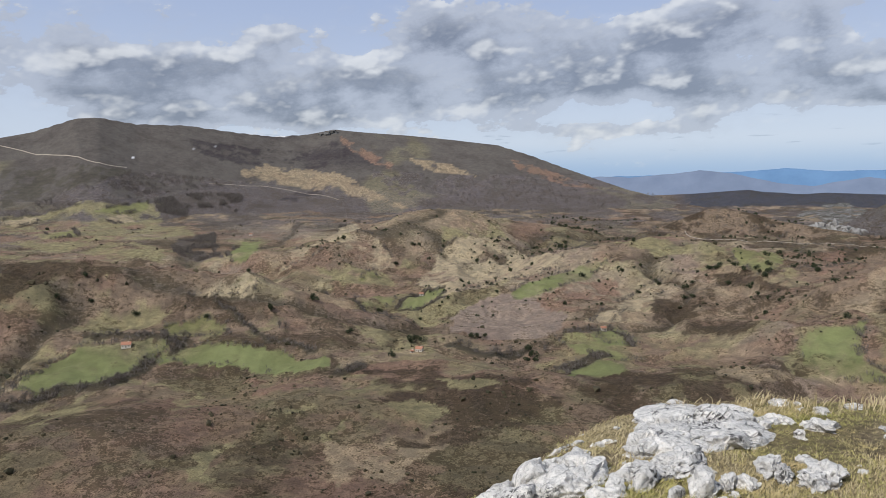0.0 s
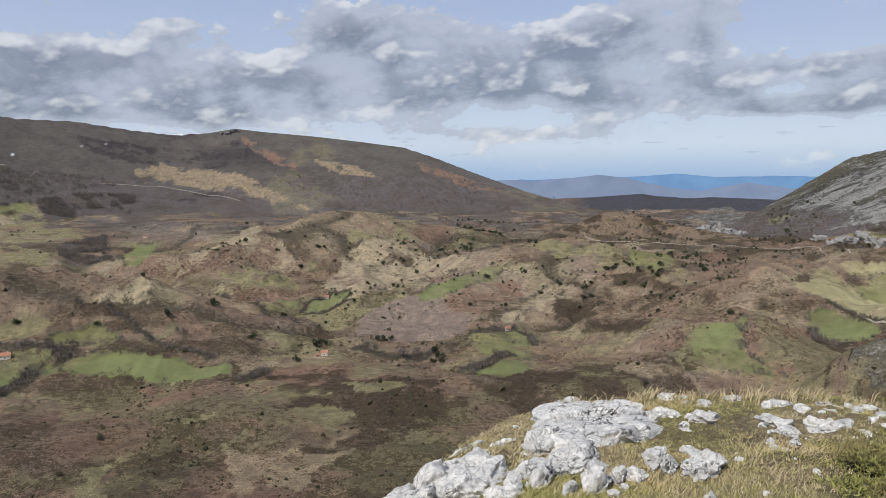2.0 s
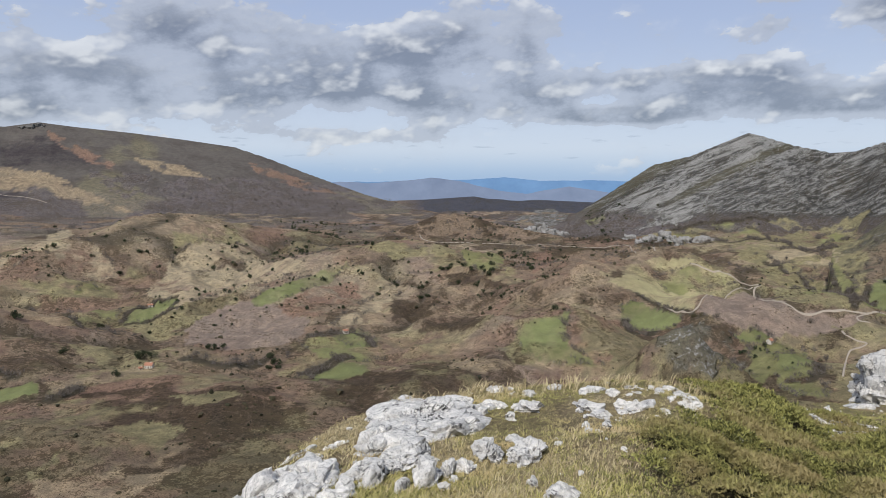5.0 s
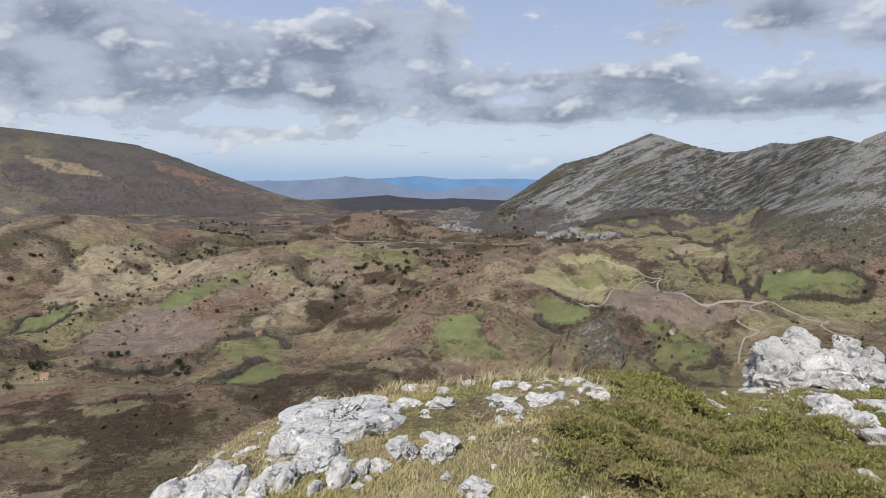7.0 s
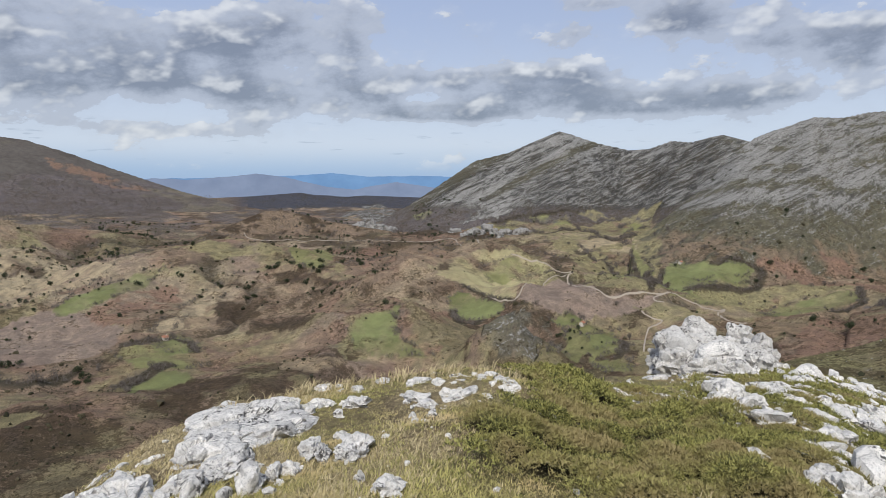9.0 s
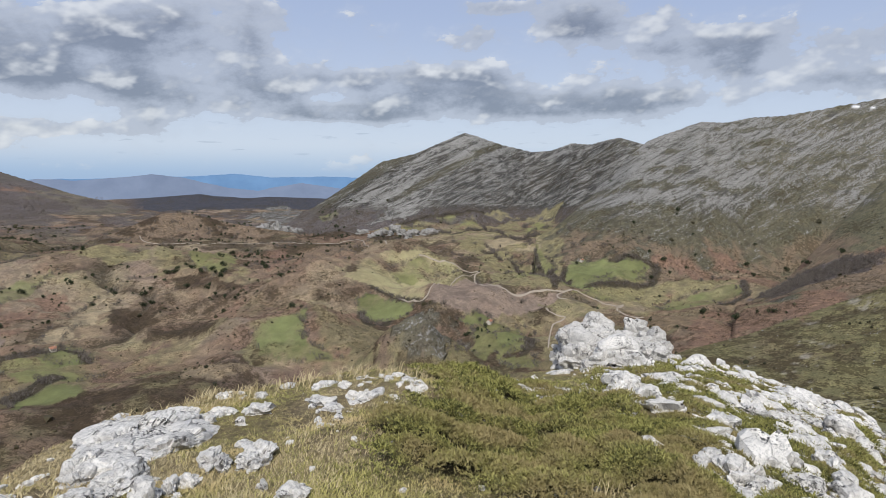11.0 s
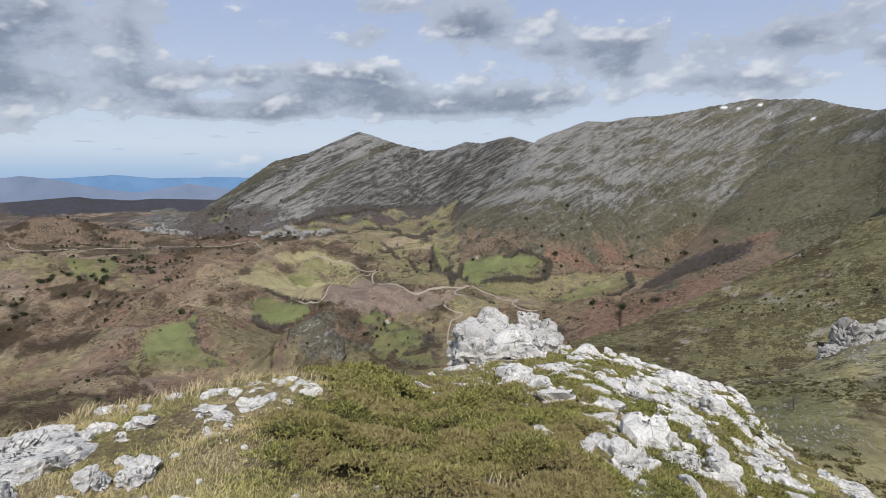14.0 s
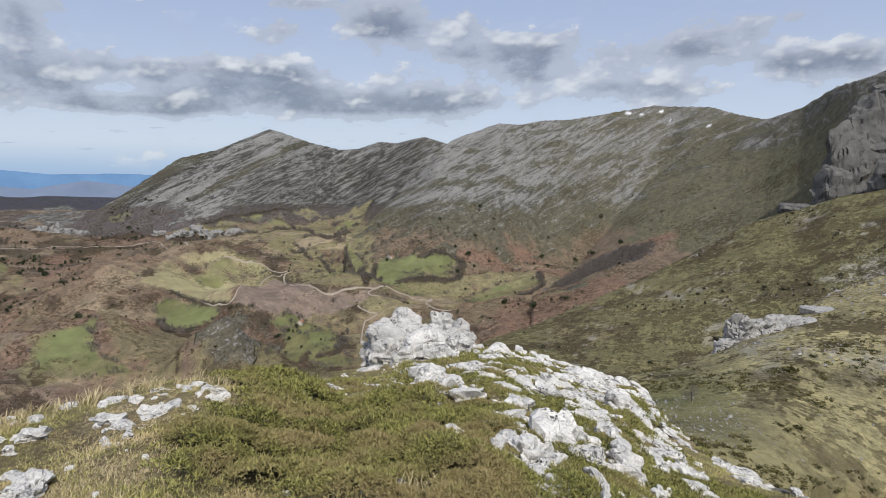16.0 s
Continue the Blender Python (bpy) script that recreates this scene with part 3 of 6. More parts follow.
# ---- ground sheet and mountains ----
# albedo, share of dark scrub, share of bare limestone
COVERS = {
    "bracken": ((0.275, 0.205, 0.146), 0.10, 0.0),
    "rust": ((0.280, 0.180, 0.132), 0.09, 0.0),
    "olive": ((0.270, 0.240, 0.132), 0.05, 0.0),
    "pale": ((0.395, 0.325, 0.215), 0.03, 0.0),
    "pasture": ((0.208, 0.208, 0.094), 0.01, 0.0),
    "bright": ((0.185, 0.200, 0.088), 0.0, 0.0),
    "straw": ((0.335, 0.262, 0.172), 0.05, 0.0),
    "heath": ((0.115, 0.084, 0.060), 0.16, 0.0),
    # the moor's dark patches: burnt heather, with cloud shadow painted in
    "burnt_shade": ((0.058, 0.050, 0.052), 0.02, 0.0),
    "dark_moor": ((0.078, 0.070, 0.055), 0.01, 0.0),
    # moor, wood: haze mixed into the browns; moor also darkened for cloud shade
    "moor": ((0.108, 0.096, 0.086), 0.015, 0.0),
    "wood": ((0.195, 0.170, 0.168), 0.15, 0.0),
    "plough": ((0.270, 0.210, 0.168), 0.04, 0.0),
    "bank": ((0.400, 0.360, 0.200), 0.0, 0.0),
    "hedge": ((0.145, 0.130, 0.101), 0.2, 0.0),
    "turf": ((0.240, 0.208, 0.104), 0.08, 0.0),
    "crag": ((0.122, 0.119, 0.106), 0.06, 0.62),
    "scar": ((0.078, 0.077, 0.072), 0.12, 0.48),
    "grey_slope": ((0.165, 0.154, 0.118), 0.06, 0.52),
    "stony": ((0.275, 0.250, 0.128), 0.12, 0.10),
    "moss": ((0.165, 0.152, 0.100), 0.10, 0.36),
    "heath_bed": ((0.070, 0.060, 0.030), 0.0, 0.0),
    "earth": ((0.170, 0.125, 0.085), 0.0, 0.0),
    "shoulder": ((0.190, 0.178, 0.115), 0.08, 0.32),
    "hollow": ((0.450, 0.395, 0.215), 0.08, 0.0),
    "scree": ((0.46, 0.43, 0.385), 0.0, 0.0),
    # the far hill under cloud: its shadow is painted as dark ground
    "shaded_hill": ((0.078, 0.080, 0.096), 0.1, 0.0),
    "snow": ((0.85, 0.86, 0.88), 0.0, 0.0),
}


def land_material(name):
    m = bpy.data.materials.new(name)
    m.use_nodes = True
    n = Nodes(m.node_tree)
    at = n.add("ShaderNodeNewGeometry").outputs["Position"]
    tint = n.add("ShaderNodeVertexColor", layer_name="tint")
    amount = n.add("ShaderNodeSeparateColor", {0: n.add("ShaderNodeVertexColor", layer_name="amount").outputs[0]})
    scrub, rock, near = amount.outputs[0], amount.outputs[1], amount.outputs[2]
    # beds of the limestone dip along one direction
    along, inward, upright = [n.add("ShaderNodeVectorMath", {0: at, 1: axis}, operation="DOT_PRODUCT").outputs["Value"] for axis in ((0.0078, -0.0078, 0.0056), (0.022, 0.022, 0.0), (-0.048, 0.048, 0.135))]
    bent = n.add("ShaderNodeCombineXYZ", {0: along, 1: inward, 2: upright}).outputs[0]
    beds = n.noise(bent, 1.0, 6, 0.66, 0.5)
    blocks = n.noise(at, 0.30, 6, 0.74)
    broad = n.noise(at, 0.011, 6, 0.64)
    middle = n.noise(at, 0.060, 6, 0.66)
    stubble = n.ramp(n.noise(at, 0.9, 6, 0.72), 0.3, 0.7)
    tuft = n.ramp(n.noise(at, 16.0, 7, 0.75), 0.3, 0.7)
    grain = n.mix_value(near, stubble, tuft)
    # meadows are smoother than scrub and heath
    rough = n.ramp(n.math("ADD", scrub, rock), 0.0, 0.05)
    rough = n.math("MULTIPLY_ADD", n.math("MAXIMUM", rough, near), 0.7, 0.3)
    colour = n.mix(rough, tint.outputs[0], n.mix(1.0, tint.outputs[0], n.mix(grain, (0.62, 0.63, 0.64), (1.38, 1.37, 1.36)), "MULTIPLY"))
    colour = n.mix(rough, colour, n.mix(1.0, colour, n.mix(n.ramp(middle, 0.34, 0.66), (0.70, 0.71, 0.74), (1.30, 1.28, 1.25)), "MULTIPLY"))
    colour = n.mix(1.0, colour, n.mix(n.ramp(broad, 0.32, 0.68), (0.82, 0.80, 0.80), (1.17, 1.18, 1.16)), "MULTIPLY")
    # scrub: dark clumps a few metres across, gathered in patches
    clump = n.math("ADD", n.math("MULTIPLY", n.math("ADD", n.noise(at, 0.20, 5, 0.66), n.noise(at, 0.75, 4, 0.66)), 0.5), n.math("MULTIPLY", n.math("SUBTRACT", n.math("ADD", broad, middle), 1.0), 0.45))
    bound = n.math("SUBTRACT", 0.620, n.math("MULTIPLY", scrub, 1.0))
    bushy = n.math("MULTIPLY", n.ramp(n.math("SUBTRACT", clump, bound), -0.012, 0.030), n.ramp(scrub, 0.004, 0.03))
    bushy = n.math("MULTIPLY", bushy, n.math("SUBTRACT", 1.0, near))
    dark = n.mix(0.45, n.mix(1.0, colour, (0.40, 0.40, 0.40), "MULTIPLY"), n.mix(middle, (0.050, 0.052, 0.026), (0.100, 0.062, 0.040)))
    colour = n.mix(n.math("MULTIPLY", bushy, 0.88), colour, dark)
    # bare limestone: pale bed edges and blocks, black joints between them
    bare = n.math("ADD", n.math("MULTIPLY", beds, 0.55), n.math("MULTIPLY", blocks, 0.77))
    limit = n.math("SUBTRACT", 0.98, n.math("MULTIPLY", rock, 0.58))
    stone = n.mix(n.ramp(n.noise(at, 0.55, 5, 0.7), 0.34, 0.64), (0.185, 0.178, 0.168), (0.46, 0.445, 0.415))
    joint = n.math("MAXIMUM", n.ramp(beds, 0.440, 0.385), n.ramp(blocks, 0.425, 0.36))
    stone = n.mix(n.math("MULTIPLY", joint, 0.75), stone, (0.060, 0.060, 0.058))
    shown = n.math("MULTIPLY", n.ramp(n.math("SUBTRACT", bare, limit), -0.035, 0.045), n.ramp(rock, 0.02, 0.10))
    colour = n.mix(shown, colour, stone)
    lift = n.math("MULTIPLY", n.math("MULTIPLY", n.math("ADD", beds, blocks), n.ramp(rock, 0.1, 0.6)), 3.2)
    lift = n.math("ADD", lift, n.math("ADD", n.math("MULTIPLY", n.math("ADD", grain, middle), 0.30), n.math("MULTIPLY", bushy, 0.55)))
    far_bump = n.add("ShaderNodeBump", {"Strength": 0.9, "Distance": n.mix_value(near, 1.7, 0.05), "Height": lift})
    s = n.add("ShaderNodeBsdfPrincipled", {"Base Color": colour, "Roughness": 0.95, "Specular IOR Level": 0.08, "Normal": far_bump.outputs[0]})
    n.add("ShaderNodeOutputMaterial", {0: s.outputs[0]})
    return m


def mix_value(self, factor, a, b):
    node = self.add("ShaderNodeMix", {0: factor, 2: a, 3: b}, data_type="FLOAT")
    return node.outputs[0]


Nodes.mix_value = mix_value


def inside(px, py, corners):
    hit = np.zeros(px.shape, bool)
    for (ax, ay), (bx, by) in zip(corners, corners[1:] + corners[:1]):
        if ay == by:
            continue
        cross = (ay > py) != (by > py)
        hit ^= cross & (px < (bx - ax) * (py - ay) / (by - ay) + ax)
    return hit


def cover_of(x, y, z, which):
    """Albedo, scrub share and rock share of the ground at each place."""
    b, r = polar(x, y)
    colour, amount = np.zeros((len(x), 3)), np.zeros((len(x), 3))

    def lay(cover, weight, rows=slice(None)):
        albedo, scrub, rock = COVERS[cover]
        w = weight[:, None]
        colour[rows] = colour[rows] * (1 - w) + np.array(albedo) * w
        amount[rows, 0] = amount[rows, 0] * (1 - weight) + scrub * weight
        amount[rows, 1] = amount[rows, 1] * (1 - weight) + rock * weight

    one = np.ones(len(x))
    lay("bracken", one)
    wide, middle, small = fractal(x, y, 260, 5, 0.6), fractal(x + 5000, y, 90, 5, 0.65), fractal(x, y + 3000, 55, 5, 0.65)
    lay("olive", step(middle, 0.0, 0.12) * 0.85)
    lay("heath", step(small + 0.4 * wide, 0.12, 0.22) * 0.5)
    streak = fractal(x * 0.5 + y * 0.3, y * 1.6 - x, 60, 5, 0.65)
    lay("heath", step(streak, 0.20, 0.27) * 0.4)
    lay("plough", step(fractal(x + 800, y - 900, 300, 4, 0.5), 0.2, 0.27) * 0.6)
    lay("rust", step(fractal(x - 2000, y, 120, 5, 0.62), 0.14, 0.24) * 0.6)
    lay("pale", step(wide + 0.4 * middle, -0.06, 0.20) * 0.42 * step(r + 200 * middle, 800, 1000))
    # near slope: heath grows here, laid thicker to stand in for cloud shade
    lay("heath", (1 - step(r + 160 * middle - 5 * b, 560, 760)) * step(small + 0.5 * middle + 0.004 * b, -0.12, 0.06) * 0.6)
    lay("olive", (1 - step(r + 160 * middle - 5 * b, 620, 880)) * step(fractal(x + 70, y + 500, 80, 5, 0.65), 0.0, 0.14) * 0.6)
    lay("heath", (1 - step(r, 560, 680)) * 0.38 * one)
    lay("rust", (1 - step(r + 160 * middle - 5 * b, 620, 880)) * step(fractal(x + 170, y - 300, 110, 5, 0.65), 0.05, 0.20) * 0.45)
    bed_line = ravine(x, y) * step(r, 500, 800)
    lay("hedge", bed_line * 0.7)
    lay("straw", step(ridged(x - 400, y + 200, 150, 3), 0.45, 0.8) * 0.3 * step(r, 700, 1000))
    names = ["valley", "hilltop", *LAYERS]
    beyond = step(r, 1750, 2300) * (which == 0)
    lay("heath", step(r + 250 * middle, 1250, 1550) * (which == 0) * step(b, 6, 18) * step(small + 0.5 * middle, -0.18, 0.0) * 0.65)
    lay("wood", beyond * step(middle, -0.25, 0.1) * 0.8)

    def on(name):
        return (which == names.index(name)).astype(float)

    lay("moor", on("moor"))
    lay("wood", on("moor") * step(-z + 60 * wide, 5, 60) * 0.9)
    lay("burnt_shade", on("moor") * step(fractal(x, y, 420, 4), 0.15, 0.3) * step(z, 40, 90) * 0.7)
    lay("olive", on("moor") * step(fractal(x - 700, y, 300, 4), 0.2, 0.4) * 0.35)
    # limestone: beds rise to the right across the peak, broken slabs and grass on the massif
    across = np.radians(b - 45) * 2400
    bed = fractal(z * 1.6 - 0.85 * across, across * 0.10 + z * 0.1, 34, 5, 0.65)
    lay("crag", on("peak"))
    lay("scar", on("peak") * step(bed, -0.04, 0.12) * 0.85)
    lay("scar", on("peak") * (1 - step(np.degrees(np.arctan2(z - EYE, np.maximum(r, 1))) + 2.0 * middle, 0.2, 2.4)) * step(b, 39, 44) * 0.75)
    lay("moss", on("peak") * step(fractal(z * 1.6 - 0.85 * across + 300, across * 0.1, 70, 3), 0.2, 0.32) * 0.55)
    lay("scar", on("peak") * step(b, 46, 50) * step(middle, -0.1, 0.1) * 0.7)
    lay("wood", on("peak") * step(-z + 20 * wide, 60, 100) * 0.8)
    lay("crag", on("peak") * step(z - 0.04 * r + 20 * middle, 25, 60) * 0.6)
    lay("grey_slope", on("massif"))
    lay("crag", on("massif") * (1 - step(b + 6 * middle, 62, 70)) * 0.9)
    lay("crag", on("massif") * step(fractal(x, y + 2 * z, 45, 5, 0.65), 0.02, 0.3) * 0.6)
    lay("moss", on("massif") * step(fractal(x + 40, y + 3 * z, 60, 5), 0.12, 0.3) * 0.6)
    lay("moss", on("massif") * step(-z + 25 * middle, 30, 70) * 0.75)
    lay("stony", on("flank"))
    lay("bracken", on("flank") * step(-z + 60 * middle, 120, 170) * 0.7)
    lay("heath", on("flank") * step(fractal(x, y + 90, 26, 5, 0.65), 0.05, 0.25) * 0.55)
    slide = np.exp(-(((b - 90.5) / 3.5) ** 2 + ((np.degrees(np.arctan2(z - EYE, np.maximum(r, 1))) + 5.5) / 1.6) ** 2))
    lay("scree", on("flank") * step(fractal(x, y, 40, 6, 0.7) + 0.35 * slide, 0.22, 0.42) * 0.55 * step(fractal(x + 20, y, 7, 4, 0.7), -0.10, 0.2))
    lay("grey_slope", on("shoulder"))
    tilted = fractal(x * 0.6 + 0.9 * z, y * 0.6 - 1.4 * z, 60, 5, 0.62)
    lay("crag", on("shoulder") * step(tilted, 0.14, 0.30) * 0.75)
    level = np.degrees(np.arctan2(z - EYE, np.maximum(r, 1)))
    rows = np.array(SHOULDER)
    below = np.interp(b, rows[:, 0], rows[:, 1]) - level + 3.0 * middle + 2.0 * wide
    lay("shoulder", (on("massif") + on("shoulder")) * np.maximum(step(b, 66, 72) * step(below, -1.8, 1.8), step(b, 83, 87)) * 0.95)
    lay("crag", on("shoulder") * (1 - step(below, 0.0, 2.5)) * step(tilted, -0.05, 0.12) * 0.5)
    lay("grey_slope", on("shoulder") * step(z, 60, 130) * 0.6)
    lay("wood", (on("massif") + on("shoulder")) * step(b, 70, 76) * step(-z + 45 * middle, 90, 130) * 0.5)
    lay("bracken", (on("massif") + on("shoulder")) * step(-level + 2 * middle, 3.6, 5.2) * (1 - step(b, 79, 84)) * step(small + middle, -0.5, 0.1) * 0.85)
    lay("hollow", on("spur"))
    lay("pasture", on("spur") * np.exp(-(((b - 78) / 5) ** 2 + ((r - 95) / 26) ** 2)) * 0.9)
    lay("heath", on("spur") * step(fractal(x + 60, y, 9, 5, 0.65), 0.12, 0.24) * 0.45)
    lay("scree", on("spur") * step(r, 105, 125) * step(fractal(x - 60, y, 30, 5, 0.7) + 0.35 * np.exp(-(((b - 84) / 3.5) ** 2 + ((r - 140) / 35) ** 2)), 0.16, 0.40) * 0.6 * step(fractal(x, y, 3.0, 4, 0.7), -0.2, 0.15))
    lay("shaded_hill", on("dark_hill"))
    lay("bracken", on("dark_hill") * step(20 - b, 0, 3) * 0.7)
    lay("bracken", on("pine_hill"))
    lay("heath", on("pine_hill") * step(small, 0, 0.2))

    open_country = which != 1
    wx, wy = x + 9 * fractal(x, y, 24, 3), y + 9 * fractal(x + 99, y, 24, 3)
    for cover, corners in SHAPES:
        cx, cy = [c[0] for c in corners], [c[1] for c in corners]
        box = np.nonzero(open_country & (x > min(cx) - 30) & (x < max(cx) + 30) & (y > min(cy) - 30) & (y < max(cy) + 30))[0]
        if not len(box):
            continue
        crisp = cover in ("bright", "pasture", "plough", "bank")
        ux, uy = (wx[box], wy[box]) if crisp else (x[box] + 2 * (wx[box] - x[box]), y[box] + 2 * (wy[box] - y[box]))
        w = inside(ux, uy, list(corners)).astype(float)
        if cover == "bright":
            w = w * (0.85 + 0.7 * small[box]).clip(0, 1)
        elif cover in ("pasture", "bank"):
            w = w * (0.75 + 1.2 * small[box]).clip(0, 0.95)
        elif not crisp:
            w = w * step(middle[box] + small[box], *((-0.25, 0.25) if cover in ("heath", "wood", "burnt_shade") else (-0.55, 0.0))) * 0.85
        lay(cover, w, box)
    for cover, width, points in LINES:
        if cover == "track":
            continue
        cx, cy = [c[0] for c in points], [c[1] for c in points]
        box = np.nonzero(open_country & (x > min(cx) - 30) & (x < max(cx) + 30) & (y > min(cy) - 30) & (y < max(cy) + 30))[0]
        if not len(box):
            continue
        d, _ = near_line(wx[box] * 0.5 + x[box] * 0.5, wy[box] * 0.5 + y[box] * 0.5, [(*p, 0) for p in points])
        lay(cover, 1 - step(d, width * 0.45, width * 0.8), box)
    # old snow in the gullies of the high ground
    for sb, se, wide_by, tall_by in SNOW:
        el = np.degrees(np.arctan2(z - EYE, np.maximum(r, 1)))
        w = np.exp(-(((b - sb) / wide_by) ** 2 + ((el - se) / tall_by) ** 2)) + 0.6 * fractal(x, y, 40, 3)
        lay("snow", step(w, 0.55, 0.7) * ((which == 2) | (which == 4)))
    # the hilltop: turf, bare brown earth and dry straw, with a carpet of heath
    top = (which == 1).astype(float)
    lay("turf", top)
    lay("straw", top * step(fractal(x, y, 1.6, 4), 0.08, 0.3) * 0.55)
    lay("earth", top * step(fractal(x + 50, y, 1.1, 5, 0.65), 0.10, 0.25) * 0.5)
    # ground beneath the heath is painted dark, as the shade between bushes
    lay("heath_bed", top * np.clip(heath_share(x, y) * 1.3, 0, 1))
    amount[:, 0] *= 1 - top
    amount[:, 1] *= 1 - top
    amount[:, 2] = 1 - step(r, 40, 120)
    return colour, amount


SNOW = [(75.9, 5.5, 0.35, 0.14), (76.1, 5.75, 0.3, 0.1), (73.2, 5.35, 0.7, 0.05), (74.2, 5.2, 0.5, 0.06), (79.4, 4.3, 0.3, 0.12), (76.5, 4.7, 0.2, 0.1),
        (-13.0, 3.6, 1.2, 0.04), (-19.5, 2.6, 0.25, 0.10), (-18.0, 2.75, 0.3, 0.08), (-25.5, 2.1, 0.5, 0.07), (-23.8, 1.9, 0.5, 0.05)]

FORMS = {
    2: ("mountain", "long dark moorland mountain with old snow streaks", "mountain"),
    3: ("mountain", "pointed grey limestone peak above the valley", "mountain"),
    4: ("mountain", "broad grey limestone massif with snow patches", "mountain"),
    5: ("mountain", "steep green mountain flank strewn with pale rock", "mountain"),
    6: ("hillside", "stony green hillside beyond the grassy hollow", "hillside"),
    7: ("hill", "dark hill far down the valley, cloud shade painted into its colour", "hill"),
    9: ("mountain", "green-grey mountain shoulder with limestone beds and scree", "mountain"),
    8: ("hill", "low brown hill dotted with dark pines", "hill"),
}


def grid_mesh(name, points, faces, colour, amount, material):
    mesh = bpy.data.meshes.new(name)
    mesh.vertices.add(len(points))
    mesh.vertices.foreach_set("co", points.ravel())
    mesh.loops.add(faces.size)
    mesh.loops.foreach_set("vertex_index", faces.ravel().astype(np.int32))
    mesh.polygons.add(len(faces))
    mesh.polygons.foreach_set("loop_start", np.arange(0, faces.size, faces.shape[1], dtype=np.int32))
    mesh.polygons.foreach_set("use_smooth", np.ones(len(faces), bool))
    mesh.update(calc_edges=True)
    if colour is not None:
        for key, rgb in (("tint", colour), ("amount", amount)):
            layer = mesh.color_attributes.new(key, "FLOAT_COLOR", "POINT")
            layer.data.foreach_set("color", np.c_[rgb, np.ones(len(rgb))].ravel())
    mesh.materials.append(material)
    return new(name, mesh)


def build_land():
    bearings = np.concatenate([np.arange(-38, 96, 0.16), np.arange(96, 321, 3.2)])
    bearings = (bearings + 180) % 360 - 180
    ranges = np.concatenate([[0.0], [0.8], np.geomspace(1.6, 36, 210), np.geomspace(36.5, 380, 90), np.geomspace(382, 1000, 120), np.geomspace(1004, 3450, 240), np.geomspace(3460, 4850, 30)])
    b, r = np.meshgrid(np.radians(bearings), ranges)
    x, y = (r * np.sin(b)).ravel(), (r * np.cos(b)).ravel()
    z, which = land(x, y)
    colour, amount = cover_of(x, y, z, which)
    rows, cols = r.shape
    i = np.arange(rows - 1)[:, None] * cols + np.arange(cols)[None, :]
    j = np.arange(rows - 1)[:, None] * cols + (np.arange(cols)[None, :] + 1) % cols
    faces = np.stack([i, j, j + cols, i + cols], -1).reshape(-1, 4)
    form = which[faces].max(axis=1)
    form[form == 1] = 0
    points = np.stack([x, y, z], 1)
    material = land_material("hill_country")
    for key in np.unique(form):
        chosen = faces[form == key]
        used, index = np.unique(chosen, return_inverse=True)
        name, label, category = FORMS.get(key, ("ground", "rough hill pasture, heath and bracken of the valley", "ground"))
        ob = grid_mesh(name, points[used], index.reshape(-1, 4), colour[used], amount[used], material)
        tagged(ob, label, category, kind="" if key in FORMS else "structure")


build_land()

# ---- the farthest ranges, the blue haze of distance painted into their colour ----
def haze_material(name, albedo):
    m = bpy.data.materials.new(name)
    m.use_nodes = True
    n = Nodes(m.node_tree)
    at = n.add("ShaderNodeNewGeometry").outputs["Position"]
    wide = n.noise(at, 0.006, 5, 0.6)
    # the blue of the air between is part of this base colour
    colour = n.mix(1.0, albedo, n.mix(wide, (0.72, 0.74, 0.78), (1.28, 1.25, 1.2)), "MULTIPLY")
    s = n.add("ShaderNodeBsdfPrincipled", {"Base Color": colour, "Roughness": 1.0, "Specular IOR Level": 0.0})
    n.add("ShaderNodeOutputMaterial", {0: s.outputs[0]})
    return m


def far_range(label, crest, far, albedo, seed):
    rows = np.array(crest, float)
    b = np.arange(rows[0, 0], rows[-1, 0], 0.12)
    top = np.interp(b, rows[:, 0], rows[:, 1])
    top = top + 0.05 * fractal(b * 10 + seed, b * 0, 9, 4)
    s = np.linspace(0, 1, 14)
    bb, ss = np.meshgrid(np.radians(b), s)
    r = far - 260 * (1 - ss) + 40 * fractal(np.degrees(bb) * 30 + seed, ss * 200, 60, 4) * (1 - ss)
    z = EYE + far * np.tan(np.radians(top))[None, :] * ss + (1 - ss) * -260
    x, y = r * np.sin(bb), r * np.cos(bb)
    rows_, cols = x.shape
    i = np.arange(rows_ - 1)[:, None] * cols + np.arange(cols - 1)[None, :]
    faces = np.stack([i, i + 1, i + cols + 1, i + cols], -1).reshape(-1, 4)
    points = np.stack([x.ravel(), y.ravel(), z.ravel()], 1)
    ob = grid_mesh("backdrop", points, faces, None, None, haze_material("hazed_range", albedo))
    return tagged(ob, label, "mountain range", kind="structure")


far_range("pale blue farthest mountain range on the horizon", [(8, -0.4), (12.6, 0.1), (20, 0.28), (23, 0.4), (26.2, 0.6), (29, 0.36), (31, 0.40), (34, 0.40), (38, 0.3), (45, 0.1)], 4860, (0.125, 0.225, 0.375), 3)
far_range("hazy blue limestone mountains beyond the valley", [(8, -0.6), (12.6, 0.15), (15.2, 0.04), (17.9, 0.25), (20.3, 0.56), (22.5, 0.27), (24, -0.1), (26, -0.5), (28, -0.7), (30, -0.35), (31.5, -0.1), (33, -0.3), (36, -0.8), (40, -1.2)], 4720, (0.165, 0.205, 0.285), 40)


